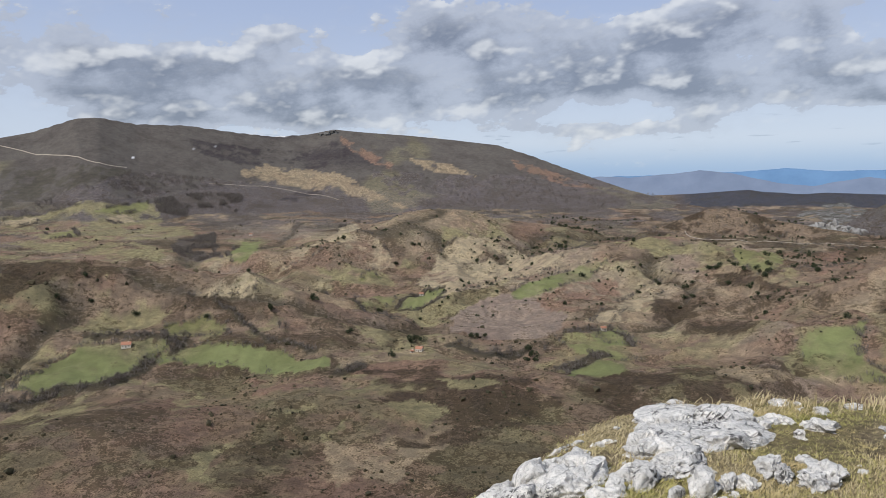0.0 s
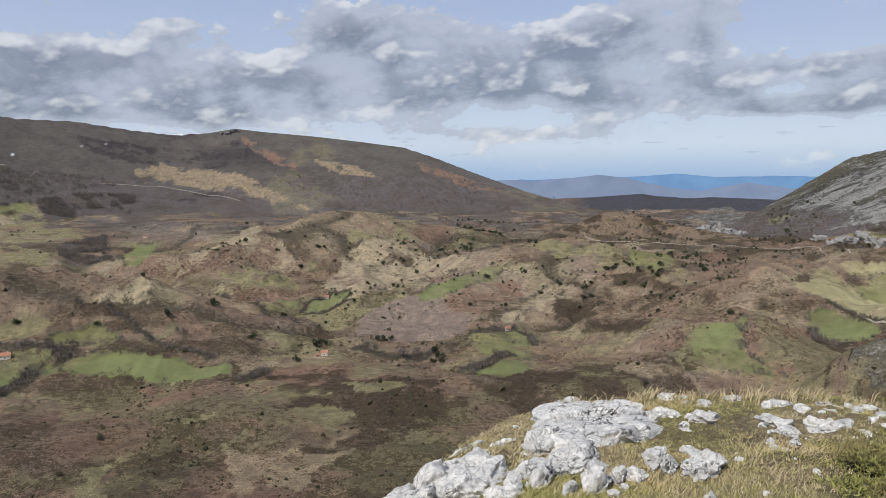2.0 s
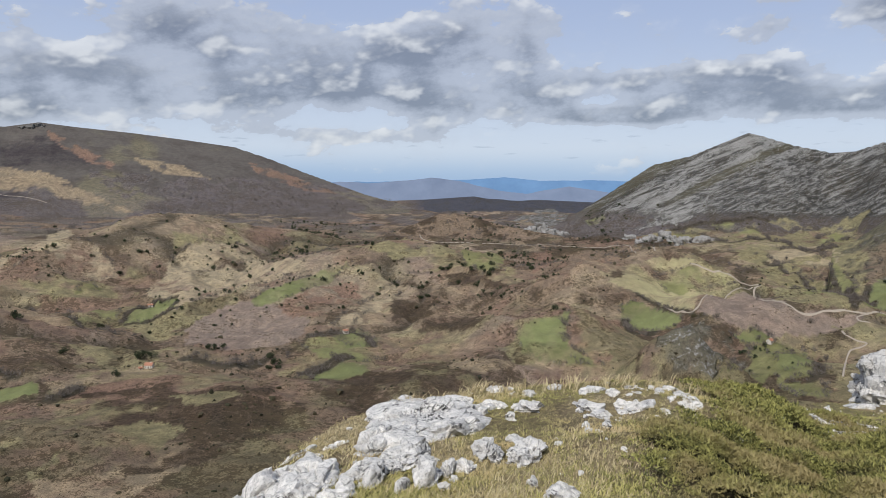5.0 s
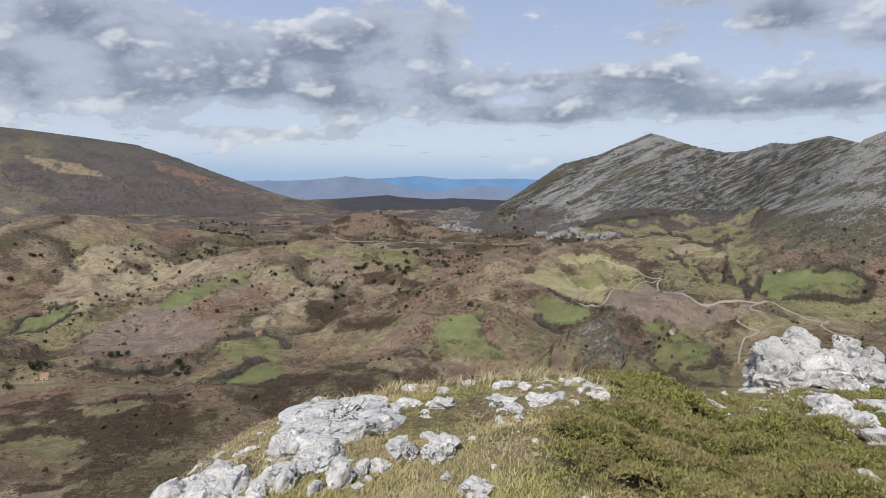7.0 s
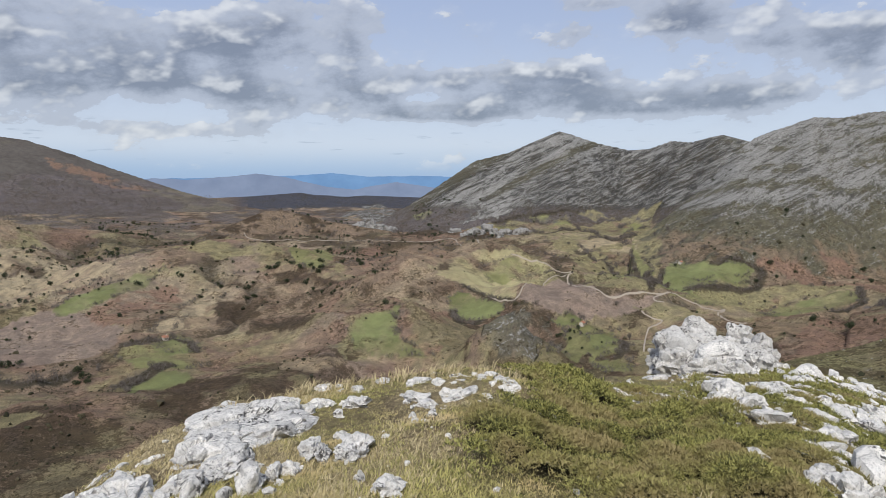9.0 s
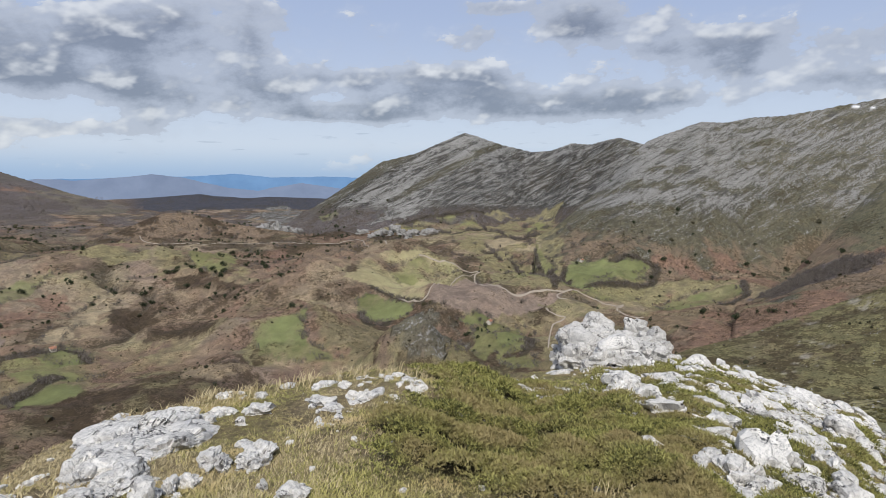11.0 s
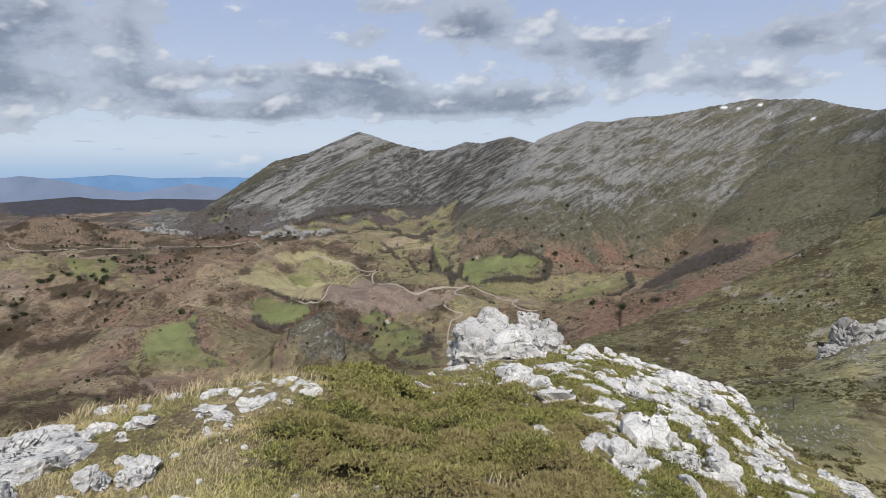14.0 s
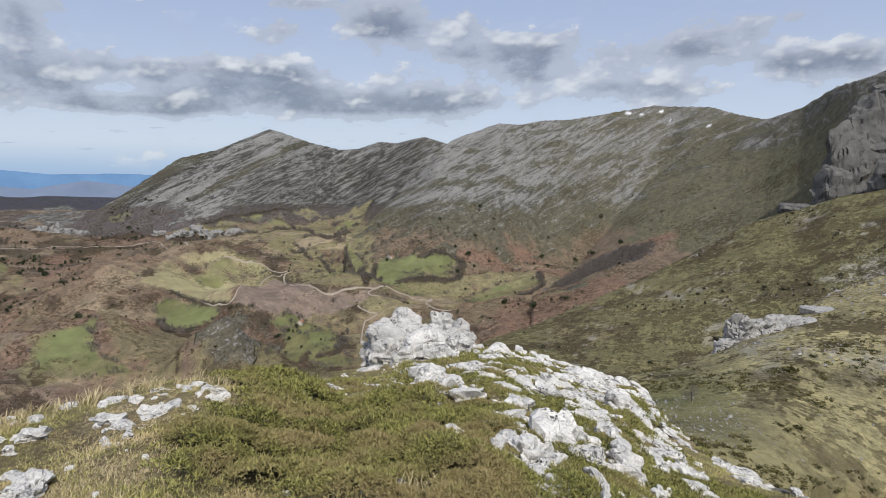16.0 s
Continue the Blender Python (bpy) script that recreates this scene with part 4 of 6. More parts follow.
# ---- tracks: pale gravel laid on the land ----
def gravel(n):
    at = n.add("ShaderNodeNewGeometry").outputs["Position"]
    colour = n.mix(n.noise(at, 0.5, 5, 0.7), (0.25, 0.21, 0.17), (0.47, 0.41, 0.34))
    return {"Base Color": colour, "Roughness": 0.95, "Specular IOR Level": 0.1}


def build_tracks():
    material = bpy.data.materials.new("gravel")
    material.use_nodes = True
    n = Nodes(material.node_tree)
    s = n.add("ShaderNodeBsdfPrincipled", gravel(n))
    n.add("ShaderNodeOutputMaterial", {0: s.outputs[0]})
    for cover, width, points in LINES:
        if cover != "track":
            continue
        p = np.array([points[0], *points, points[-1]], float)
        line = []
        for k in range(1, len(p) - 2):
            steps = max(3, int(np.linalg.norm(p[k + 1] - p[k]) / 4))
            for t in np.linspace(0, 1, steps, endpoint=False):
                line.append(0.5 * (2 * p[k] + (p[k + 1] - p[k - 1]) * t + (2 * p[k - 1] - 5 * p[k] + 4 * p[k + 1] - p[k + 2]) * t * t + (3 * p[k] - p[k - 1] - 3 * p[k + 1] + p[k + 2]) * t ** 3))
        line = np.array(line)
        ahead = np.gradient(line, axis=0)
        side = np.stack([-ahead[:, 1], ahead[:, 0]], 1) / (np.linalg.norm(ahead, axis=1)[:, None] + 1e-6)
        line = line + side * (1.2 * fractal(line[:, 0], line[:, 1], 30, 2))[:, None]
        half = width * 0.36 * (1 + 0.3 * fractal(line[:, 0], line[:, 1], 12, 3))
        rows = [line + side * (half * s)[:, None] for s in (-1.25, -1, 0, 1, 1.25)]
        heights = [land(r[:, 0], r[:, 1])[0] for r in rows]
        top = np.maximum.reduce(heights[1:4]) + 0.7
        pts = np.concatenate([np.c_[r, h - 1.0 if k in (0, 4) else top] for k, (r, h) in enumerate(zip(rows, heights))])
        m = len(line)
        faces = np.array([(k * m + i, k * m + i + 1, (k + 1) * m + i + 1, (k + 1) * m + i) for k in range(4) for i in range(m - 1)])
        ob = grid_mesh("track", pts, faces, None, None, material)
        tagged(ob, "narrow pale gravel track winding over the hills", "track", kind="structure")


build_tracks()

# ---- materials of the things ----
def plain(name, build):
    m = bpy.data.materials.new(name)
    m.use_nodes = True
    n = Nodes(m.node_tree)
    values = build(n)
    s = n.add("ShaderNodeBsdfPrincipled", values)
    n.add("ShaderNodeOutputMaterial", {0: s.outputs[0]})
    return m


def limestone(n, scale=1.0, weathered=1.0):
    at = n.add("ShaderNodeNewGeometry").outputs["Position"]
    random_tone = n.add("ShaderNodeObjectInfo").outputs["Random"]
    broad = n.noise(at, 2.2 * scale, 5, 0.62)
    middle = n.noise(at, 7.0 * scale, 6, 0.68)
    fine = n.noise(at, 26.0 * scale, 6, 0.72)
    pits = n.noise(at, 60.0 * scale, 4, 0.7)
    colour = n.mix(n.ramp(broad, 0.35, 0.65), (0.72, 0.695, 0.655), (0.92, 0.885, 0.83))
    colour = n.mix(n.ramp(middle, 0.36, 0.54), n.mix(0.34, colour, (0.36, 0.35, 0.335)), colour)
    colour = n.mix(n.ramp(fine, 0.32, 0.52), n.mix(0.52, colour, (0.20, 0.193, 0.185)), colour)
    colour = n.mix(n.math("MULTIPLY", n.ramp(pits, 0.56, 0.66), 0.6), colour, (0.16, 0.155, 0.15))
    colour = n.mix(n.math("MULTIPLY", random_tone, 0.12), colour, (0.50, 0.485, 0.46))
    # thin cracks along bent joints
    bend = n.mix(0.12 / scale, at, n.add("ShaderNodeTexNoise", {"Vector": at, "Scale": 4.0 * scale, "Detail": 4.0}).outputs["Color"], "ADD")
    joint = n.add("ShaderNodeTexVoronoi", {"Vector": bend, "Scale": 3.4 * scale, "Randomness": 1.0}, feature="DISTANCE_TO_EDGE").outputs["Distance"]
    crack = n.math("MULTIPLY", n.ramp(joint, 0.030, 0.008), n.ramp(middle, 0.42, 0.56))
    colour = n.mix(n.math("MULTIPLY", crack, 0.45), colour, (0.09, 0.085, 0.08))
    # dark lichen crusts and a few rusty stains
    lichen = n.math("MULTIPLY", n.ramp(n.noise(at, 17.0 * scale, 6, 0.75), 0.50, 0.545), n.ramp(n.noise(at, 2.6 * scale, 4, 0.6), 0.50, 0.62))
    colour = n.mix(n.math("MULTIPLY", lichen, 0.92), colour, (0.035, 0.033, 0.032))
    rust = n.ramp(n.noise(at, 2.9 * scale, 4, 0.6), 0.66, 0.76)
    colour = n.mix(n.math("MULTIPLY", rust, 0.45), colour, (0.34, 0.26, 0.17))
    # scales the whole stone darker; on the cliff this paints in its shade
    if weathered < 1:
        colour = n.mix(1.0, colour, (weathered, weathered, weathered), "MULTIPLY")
    height = n.math("ADD", n.math("MULTIPLY", fine, 0.5), n.math("ADD", n.math("MULTIPLY", pits, 0.2), n.math("MULTIPLY", middle, 0.9)))
    height = n.math("SUBTRACT", height, n.math("MULTIPLY", crack, 0.2))
    bump = n.add("ShaderNodeBump", {"Strength": 1.0, "Distance": 0.045 / scale, "Height": height})
    return {"Base Color": colour, "Roughness": 0.9, "Specular IOR Level": 0.2, "Normal": bump.outputs[0]}


def leafy(low, high, tip=None, rough=0.8):
    def build(n):
        island = n.add("ShaderNodeNewGeometry")
        tone = n.add("ShaderNodeMath", {0: island.outputs["Random Per Island"], 1: n.noise(island.outputs["Position"], 1.3, 3)}, operation="ADD")
        colour = n.mix(n.ramp(tone.outputs[0], 0.45, 1.35), low, high)
        if tip:
            colour = n.mix(n.ramp(n.noise(island.outputs["Position"], 0.8, 4, 0.6), 0.45, 0.66), colour, tip)
        return {"Base Color": colour, "Roughness": rough, "Specular IOR Level": 0.2}
    return build


ROCK = plain("limestone", limestone)
# cliff limestone, darkened to hold the shade its face stands in
SHADED_ROCK = plain("shaded_limestone", lambda n: limestone(n, 0.06, 0.22))
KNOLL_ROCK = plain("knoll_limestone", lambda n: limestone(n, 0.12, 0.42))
GREY_ROCK = plain("grey_limestone", lambda n: limestone(n, 1.0, 0.80))
DARK_ROCK = plain("moor_rock", lambda n: limestone(n, 0.06, 0.2))
SPUR_HEATH = plain("hillside_heath", leafy((0.045, 0.045, 0.018), (0.14, 0.12, 0.045)))
MID_ROCK = plain("scree_limestone", lambda n: limestone(n, 0.4, 0.56))
BARK = plain("bark", leafy((0.045, 0.036, 0.028), (0.10, 0.085, 0.07)))
DARK_LEAF = plain("dark_evergreen", leafy((0.018, 0.024, 0.012), (0.055, 0.066, 0.032)))
TWIG = plain("bare_twigs", leafy((0.075, 0.062, 0.052), (0.17, 0.148, 0.13)))
SCRUB = plain("scrub", leafy((0.026, 0.027, 0.014), (0.075, 0.062, 0.036)))
GRASS = plain("hill_grass", leafy((0.170, 0.170, 0.048), (0.46, 0.41, 0.155), (0.50, 0.39, 0.20)))
STRAW = plain("dry_grass", leafy((0.29, 0.23, 0.12), (0.55, 0.46, 0.27)))
HEATH = plain("dwarf_heath", leafy((0.052, 0.056, 0.020), (0.330, 0.316, 0.100), (0.290, 0.235, 0.110)))
PLASTER = plain("old_plaster", leafy((0.42, 0.38, 0.32), (0.56, 0.52, 0.46)))
ROOF_TILE = plain("clay_tile", leafy((0.28, 0.13, 0.08), (0.40, 0.20, 0.13)))
OLD_WOOD = plain("old_wood", leafy((0.06, 0.045, 0.035), (0.11, 0.085, 0.06)))


def mesh_of(name, points, faces, material, smooth=False):
    """A mesh from arrays of points and of faces that all have the same number of corners."""
    points, faces = np.asarray(points, float), np.asarray(faces)
    mesh = bpy.data.meshes.new(name)
    mesh.vertices.add(len(points))
    mesh.vertices.foreach_set("co", points.ravel())
    mesh.loops.add(faces.size)
    mesh.loops.foreach_set("vertex_index", faces.ravel().astype(np.int32))
    mesh.polygons.add(len(faces))
    mesh.polygons.foreach_set("loop_start", np.arange(0, faces.size, faces.shape[1], dtype=np.int32))
    mesh.polygons.foreach_set("use_smooth", np.full(len(faces), smooth))
    mesh.update(calc_edges=True)
    mesh.materials.append(material)
    return mesh


def strew(name, patterns, places, turns, sizes, material, label, category, pick, lean=None):
    """One mesh of many small pieces, each a pattern set down at a place."""
    all_points, all_faces, offset = [], [], 0
    for k, (pts, faces) in enumerate(patterns):
        rows = np.nonzero(pick == k)[0]
        if not len(rows):
            continue
        c, s = np.cos(turns[rows])[:, None], np.sin(turns[rows])[:, None]
        p = pts[None] * sizes[rows][:, None, :]
        q = np.stack([p[..., 0] * c - p[..., 1] * s, p[..., 0] * s + p[..., 1] * c, p[..., 2]], -1)
        if lean is not None:
            q[..., :2] += p[..., 2:3] * lean[rows][:, None, :]
        q += places[rows][:, None, :]
        f = faces[None] + (offset + np.arange(len(rows)) * len(pts))[:, None, None]
        all_points.append(q.reshape(-1, 3)), all_faces.append(f.reshape(-1, faces.shape[1]))
        offset += len(rows) * len(pts)
    ob = new(name, mesh_of(name, np.concatenate(all_points), np.concatenate(all_faces), material))
    return tagged(ob, label, category, kind="stuff")


def part(name, mesh, parent, label=""):
    ob = new(name, mesh)
    ob.parent = parent
    return tagged(ob, label) if label else ob

# ---- limestone on the hilltop ----
import itertools

def ball(levels):
    bm = bmesh.new()
    bmesh.ops.create_icosphere(bm, subdivisions=levels, radius=1.0)
    bm.verts.ensure_lookup_table()
    pts = np.array([v.co[:] for v in bm.verts])
    faces = np.array([[v.index for v in f.verts] for f in bm.faces])
    bm.free()
    return pts, faces


BALL_FINE, BALL_MIDDLE, BALL_COARSE, BALL_ROUGH, BALL_TINY = ball(6), ball(5), ball(4), ball(3), ball(2)
LATTICE_3D = np.random.RandomState(11).rand(48, 48, 48)


def noise3(p, size, octaves=4, keep=0.55):
    """Noise in space, about -0.5 to 0.5."""
    total, gain = 0.0, 1.0
    for k in range(octaves):
        q = p / size + 13.7 * k + 200
        i = np.floor(q).astype(int)
        f = q - i
        f = f * f * (3 - 2 * f)
        value = 0.0
        for corner in itertools.product((0, 1), repeat=3):
            weight = np.prod(np.where(corner, f, 1 - f), axis=1)
            c = (i + corner) % 48
            value = value + weight * LATTICE_3D[c[:, 0], c[:, 1], c[:, 2]]
        total = total + gain * (value - 0.5)
        size, gain = size * 0.48, gain * keep
    return total


def joints(rng, q, count, spread):
    """Blocks between joints: for each point a block's own push and tilt, and how near the joint is."""
    low, high = q.min(axis=0), q.max(axis=0)
    seeds = low + (high - low) * rng.rand(count, 3)
    tilt = rng.normal(0, 1, (count, 3))
    push = rng.uniform(-1, 1, count)
    square = (q ** 2).sum(1)[:, None] + (seeds ** 2).sum(1)[None] - 2 * q @ seeds.T
    first = square.argmin(1)
    rows = np.arange(len(q))
    nearest = np.sqrt(np.maximum(square[rows, first], 0))
    square[rows, first] = 1e9
    second = np.sqrt(np.maximum(square.min(1), 0))
    lean = ((q - seeds[first]) * tilt[first]).sum(1)
    return push[first], lean, np.exp(-(((second - nearest) / spread) ** 2))


def rock_shape(rng, basis, wide, deep, high, rugged=1.0, round_off=0.04, grain=1.0):
    """A block bounded by random joint planes and broken into lesser blocks, with ledges, open joints and pits. Its top is about high above its foot."""
    d, faces = basis
    spread = np.zeros(len(d))
    turn = rng.uniform(0, 6.28)
    for k in range(14):
        if k < 7:
            a = turn + k * 0.9 + rng.uniform(-0.4, 0.4)
            normal = np.array([math.cos(a), math.sin(a), rng.uniform(-0.1, 0.40)])
            cut = rng.uniform(0.70, 1.0)
        elif k < 10:
            normal = np.array([*rng.normal(0, 0.30, 2), 1.0])
            cut = rng.uniform(0.82, 1.0)
        else:
            normal = np.array([*rng.normal(0, 1.0, 2), rng.uniform(0.4, 1.0)])
            cut = rng.uniform(0.78, 1.02)
        normal /= np.linalg.norm(normal)
        spread = spread + np.exp(np.minimum((d @ normal) / cut / round_off, 80))
    p = d / np.maximum(round_off * np.log(spread + np.exp(0.7 / round_off)), 0.3)[:, None]
    p[:, 2] = np.where(p[:, 2] < 0, p[:, 2] * max(0.6, 0.5 * deep / high), p[:, 2])
    p = p * np.array([wide / 2, deep / 2, high])
    unit = min(wide, deep, 2.6 * high)
    q = p / (unit * grain)
    a = rng.uniform(0, 3.14)
    frame_of = np.array([[math.cos(a), -math.sin(a), 0.25], [math.sin(a), math.cos(a), 0.30], [-0.2, -0.3, 2.2]])
    bent = (q + 0.16 * np.stack([noise3(q + k, 0.5, 2) for k in (3, 23, 43)], 1)) @ frame_of.T
    volume = float(np.prod((bent.max(axis=0) - bent.min(axis=0)).clip(0.3, None)))
    big = joints(rng, bent, int(np.clip(5 * volume, 6, 60)), 0.06)
    lesser = joints(rng, bent, int(np.clip(45 * volume, 30, 320 if len(d) > 3000 else 60)), 0.035)
    q = q + rng.uniform(0, 60, 3)
    crag = 0.13 * big[0] + 0.14 * big[1].clip(-1, 1) - 0.11 * big[2]
    crag = crag + 0.055 * lesser[0] + 0.13 * lesser[1].clip(-0.6, 0.6) - 0.045 * lesser[2]
    crag = crag + 0.10 * (0.2 - np.abs(noise3(q + 9, 0.3, 4, 0.65))) + 0.05 * noise3(q + 30, 0.10, 3, 0.75)
    crag = crag * min(1.0, 0.4 + 0.6 * grain) if grain < 1 else crag
    out = d * np.array([1, 1, 0.75])
    return p + out * (rugged * unit * crag)[:, None], faces


ROCK_LABELS = {
    "stone": "weathered white limestone stone set in the turf",
    "slab": "pale limestone slab of the outcrop at the drop, black lichen",
    "ledge": "white limestone ledge among heath on the rib",
    "tower": "upright limestone block with a dark cleft beside it",
    "cap": "broken grey-white limestone block of the rocky knob",
    "boulder": "smooth rounded white limestone boulder on the rocky knob",
    "crag": "pale limestone outcrop block with a sheer side beyond the hollow",
    "cliff": "tall grey limestone cliff high on the mountain shoulder",
}
ROCK_RNG = np.random.RandomState(21)


def rock(kind, x, y, wide, deep, high, turn):
    rng = ROCK_RNG
    if kind == "ledge" and wide > 0.85 and 0.6 * x - 0.8 * y > 1.1:
        # a ledge is broken across its length into blocks
        count = max(2, int(wide / 0.5))
        for k in range(count):
            if rng.rand() < 0.12:
                continue
            s = ((k + rng.uniform(0.2, 0.8)) / count - 0.5) * wide
            o = rng.normal(0, 0.22) * deep
            c, t = math.cos(radians(turn)), math.sin(radians(turn))
            rock("ledge", x + s * c - o * t, y + s * t + o * c, min(0.84, wide / count * rng.uniform(0.9, 1.7)), min(deep, 0.8) * rng.uniform(0.5, 1.0), high * rng.uniform(1.0, 2.4) + 0.03, turn + rng.normal(0, 20))
        return
    standing = kind in ("tower", "cap", "boulder", "crag", "cliff")
    far = math.hypot(x, y)
    seen = wide / far
    basis = BALL_FINE if seen > 0.22 else BALL_MIDDLE if seen > 0.10 else BALL_COARSE if seen > 0.045 else BALL_ROUGH
    rugged = {"boulder": 0.3, "slab": 0.65, "cap": 1.05, "cliff": 0.55, "crag": 0.9, "tower": 1.0}.get(kind, 0.95)
    grain = {"cap": 0.6, "cliff": 0.4, "crag": 0.5, "boulder": 1.2}.get(kind, 0.8 if wide > 0.5 else 1.0)
    if kind in ("cap", "tower", "boulder", "cliff", "crag"):
        basis = BALL_FINE if kind == "cap" and wide > 2 else BALL_MIDDLE
    grow_by = 1.18 if kind in ("cap", "tower") else 1.12
    pts, faces = rock_shape(rng, basis, wide * grow_by, deep * grow_by, high * (0.7 if kind == "boulder" else 1.0), rugged, 0.11 if kind == "boulder" else 0.035, grain)
    c, s = math.cos(radians(turn)), math.sin(radians(turn))
    pts = np.stack([pts[:, 0] * c - pts[:, 1] * s, pts[:, 0] * s + pts[:, 1] * c, pts[:, 2]], 1)
    reach = max(deep, 2.0) / 2
    ground = land([x, x + reach, x - reach, x, x], [y, y, y, y + reach, y - reach])[0]
    if not standing:
        # lie along the slope of the turf
        slope = np.array([ground[1] - ground[2], ground[3] - ground[4]]) / (2 * reach)
        pts[:, 2] += pts[:, :2] @ np.clip(slope, -0.3, 0.3)
    material = {"cliff": SHADED_ROCK, "crag": MID_ROCK, "cap": GREY_ROCK, "tower": GREY_ROCK}.get(kind, ROCK)
    ob = new("limestone_" + ("cliff" if kind == "cliff" else "rock"), mesh_of("limestone_rock", pts, faces, material, smooth=True))
    ob.data.set_sharp_from_angle(angle=radians(32))
    sunk = 0.0 if standing else 0.5 * max(0.0, float(ground[0] - ground[1:].mean()))
    ob.location = (x, y, float(ground[0]) - sunk + (0.3 * high if kind == "boulder" else 0.0))
    tagged(ob, ROCK_LABELS[kind], "rock", {"cliff": "cliffs of the mountain shoulder", "crag": "blocks of the far outcrop"}.get(kind, "limestone rocks on the hilltop"))


rock("slab", 0.39, 5.18, 0.66, 0.27, 0.20, -128)
rock("slab", 0.79, 5.61, 1.09, 0.46, 0.26, -123)
rock("slab", 1.12, 6.20, 0.73, 0.29, 0.22, -130)
rock("slab", 0.70, 5.19, 0.83, 0.54, 0.20, 95)
rock("slab", 1.09, 5.33, 1.05, 0.42, 0.17, -97)
rock("slab", 0.88, 4.85, 0.52, 0.41, 0.17, 74)
rock("slab", 0.12, 4.87, 0.36, 0.14, 0.10, -127)
rock("slab", 0.52, 4.93, 0.59, 0.40, 0.17, 86)
rock("slab", 1.56, 6.74, 0.89, 0.36, 0.19, -133)
rock("slab", 2.02, 7.15, 1.09, 0.44, 0.19, -125)
rock("slab", 2.49, 7.61, 0.79, 0.32, 0.24, -123)
rock("slab", 2.30, 6.72, 2.49, 0.99, 0.20, -113)
rock("slab", 2.99, 7.34, 1.95, 0.87, 0.17, 57)
rock("slab", 2.69, 6.31, 1.39, 0.56, 0.15, -132)
rock("slab", 1.73, 5.77, 0.85, 0.34, 0.19, -121)
rock("slab", 1.41, 5.03, 0.49, 0.20, 0.15, -147)
rock("slab", 1.79, 5.21, 0.78, 0.31, 0.15, -137)
rock("slab", 1.20, 4.71, 0.26, 0.18, 0.12, 62)
rock("slab", 1.45, 4.86, 0.30, 0.14, 0.17, -131)
rock("slab", 1.81, 4.73, 0.44, 0.22, 0.19, 70)
rock("slab", 1.59, 4.60, 0.20, 0.08, 0.10, -141)
rock("stone", 2.87, 5.06, 0.54, 0.33, 0.14, 63)
rock("stone", 2.68, 4.87, 0.39, 0.22, 0.11, 70)
rock("stone", 2.54, 5.24, 0.54, 0.20, 0.12, 64)
rock("stone", 2.56, 5.06, 0.38, 0.14, 0.11, 64)
rock("stone", 2.21, 4.88, 0.27, 0.15, 0.09, 73)
rock("stone", 2.04, 4.85, 0.30, 0.11, 0.10, 67)
rock("stone", 2.99, 5.59, 0.20, 0.12, 0.08, 68)
rock("stone", 2.48, 4.25, 0.15, 0.06, 0.08, 59)
rock("stone", 2.54, 3.95, 0.26, 0.20, 0.11, 48)
rock("stone", 3.59, 7.30, 0.54, 0.33, 0.08, 84)
rock("stone", 3.85, 6.89, 0.54, 0.33, 0.10, 78)
rock("stone", 3.31, 6.95, 0.30, 0.13, 0.08, 61)
rock("stone", 3.40, 6.46, 0.21, 0.14, 0.08, 94)
rock("stone", 5.09, 8.43, 0.54, 0.25, 0.08, 57)
rock("stone", 3.82, 8.40, 0.26, 0.14, 0.08, -151)
rock("stone", 4.12, 8.34, 0.39, 0.15, 0.08, 67)
rock("stone", 4.45, 7.98, 0.54, 0.21, 0.08, 64)
rock("stone", 4.29, 8.16, 0.34, 0.13, 0.08, 68)
rock("stone", 5.15, 7.54, 0.54, 0.33, 0.08, 60)
rock("stone", 5.13, 7.00, 0.52, 0.20, 0.08, 54)
rock("stone", 4.46, 6.54, 0.54, 0.33, 0.09, 75)
rock("stone", 4.37, 6.12, 0.42, 0.26, 0.08, 54)
rock("stone", 4.88, 6.19, 0.54, 0.29, 0.10, -157)
rock("stone", 5.31, 6.91, 0.54, 0.26, 0.08, 47)
rock("stone", 5.74, 7.42, 0.54, 0.28, 0.08, 52)
rock("stone", 6.56, 7.79, 0.54, 0.28, 0.08, 46)
rock("stone", 5.85, 7.07, 0.49, 0.18, 0.08, 48)
rock("stone", 5.80, 6.71, 0.54, 0.21, 0.09, 40)
rock("stone", 5.84, 6.51, 0.54, 0.33, 0.11, 47)
rock("stone", 7.75, 7.95, 0.54, 0.22, 0.09, -156)
rock("stone", 3.90, 5.76, 0.15, 0.07, 0.07, 59)
rock("stone", 3.77, 5.51, 0.21, 0.08, 0.08, 57)
rock("stone", 4.09, 5.68, 0.31, 0.12, 0.08, 54)
rock("ledge", 11.87, 9.76, 3.20, 0.70, 0.17, -146)
rock("ledge", 9.61, 7.52, 3.20, 0.70, 0.19, -139)
rock("ledge", 9.84, 8.84, 2.56, 0.56, 0.07, -148)
rock("ledge", 8.14, 7.29, 0.83, 0.19, 0.09, -131)
rock("ledge", 14.85, 10.99, 3.20, 0.79, 0.10, 32)
rock("ledge", 15.72, 10.63, 3.20, 0.70, 0.07, -149)
rock("ledge", 13.00, 8.25, 3.20, 0.70, 0.10, 31)
rock("ledge", 9.40, 5.49, 3.20, 0.70, 0.17, -145)
rock("ledge", 9.89, 6.80, 1.71, 0.38, 0.12, -145)
rock("ledge", 9.47, 6.75, 0.78, 0.17, 0.06, -143)
rock("ledge", 9.73, 7.08, 1.68, 0.37, 0.09, -138)
rock("ledge", 7.15, 3.96, 0.16, 0.06, 0.04, -113)
rock("ledge", 11.74, 6.22, 3.20, 0.70, 0.09, -147)
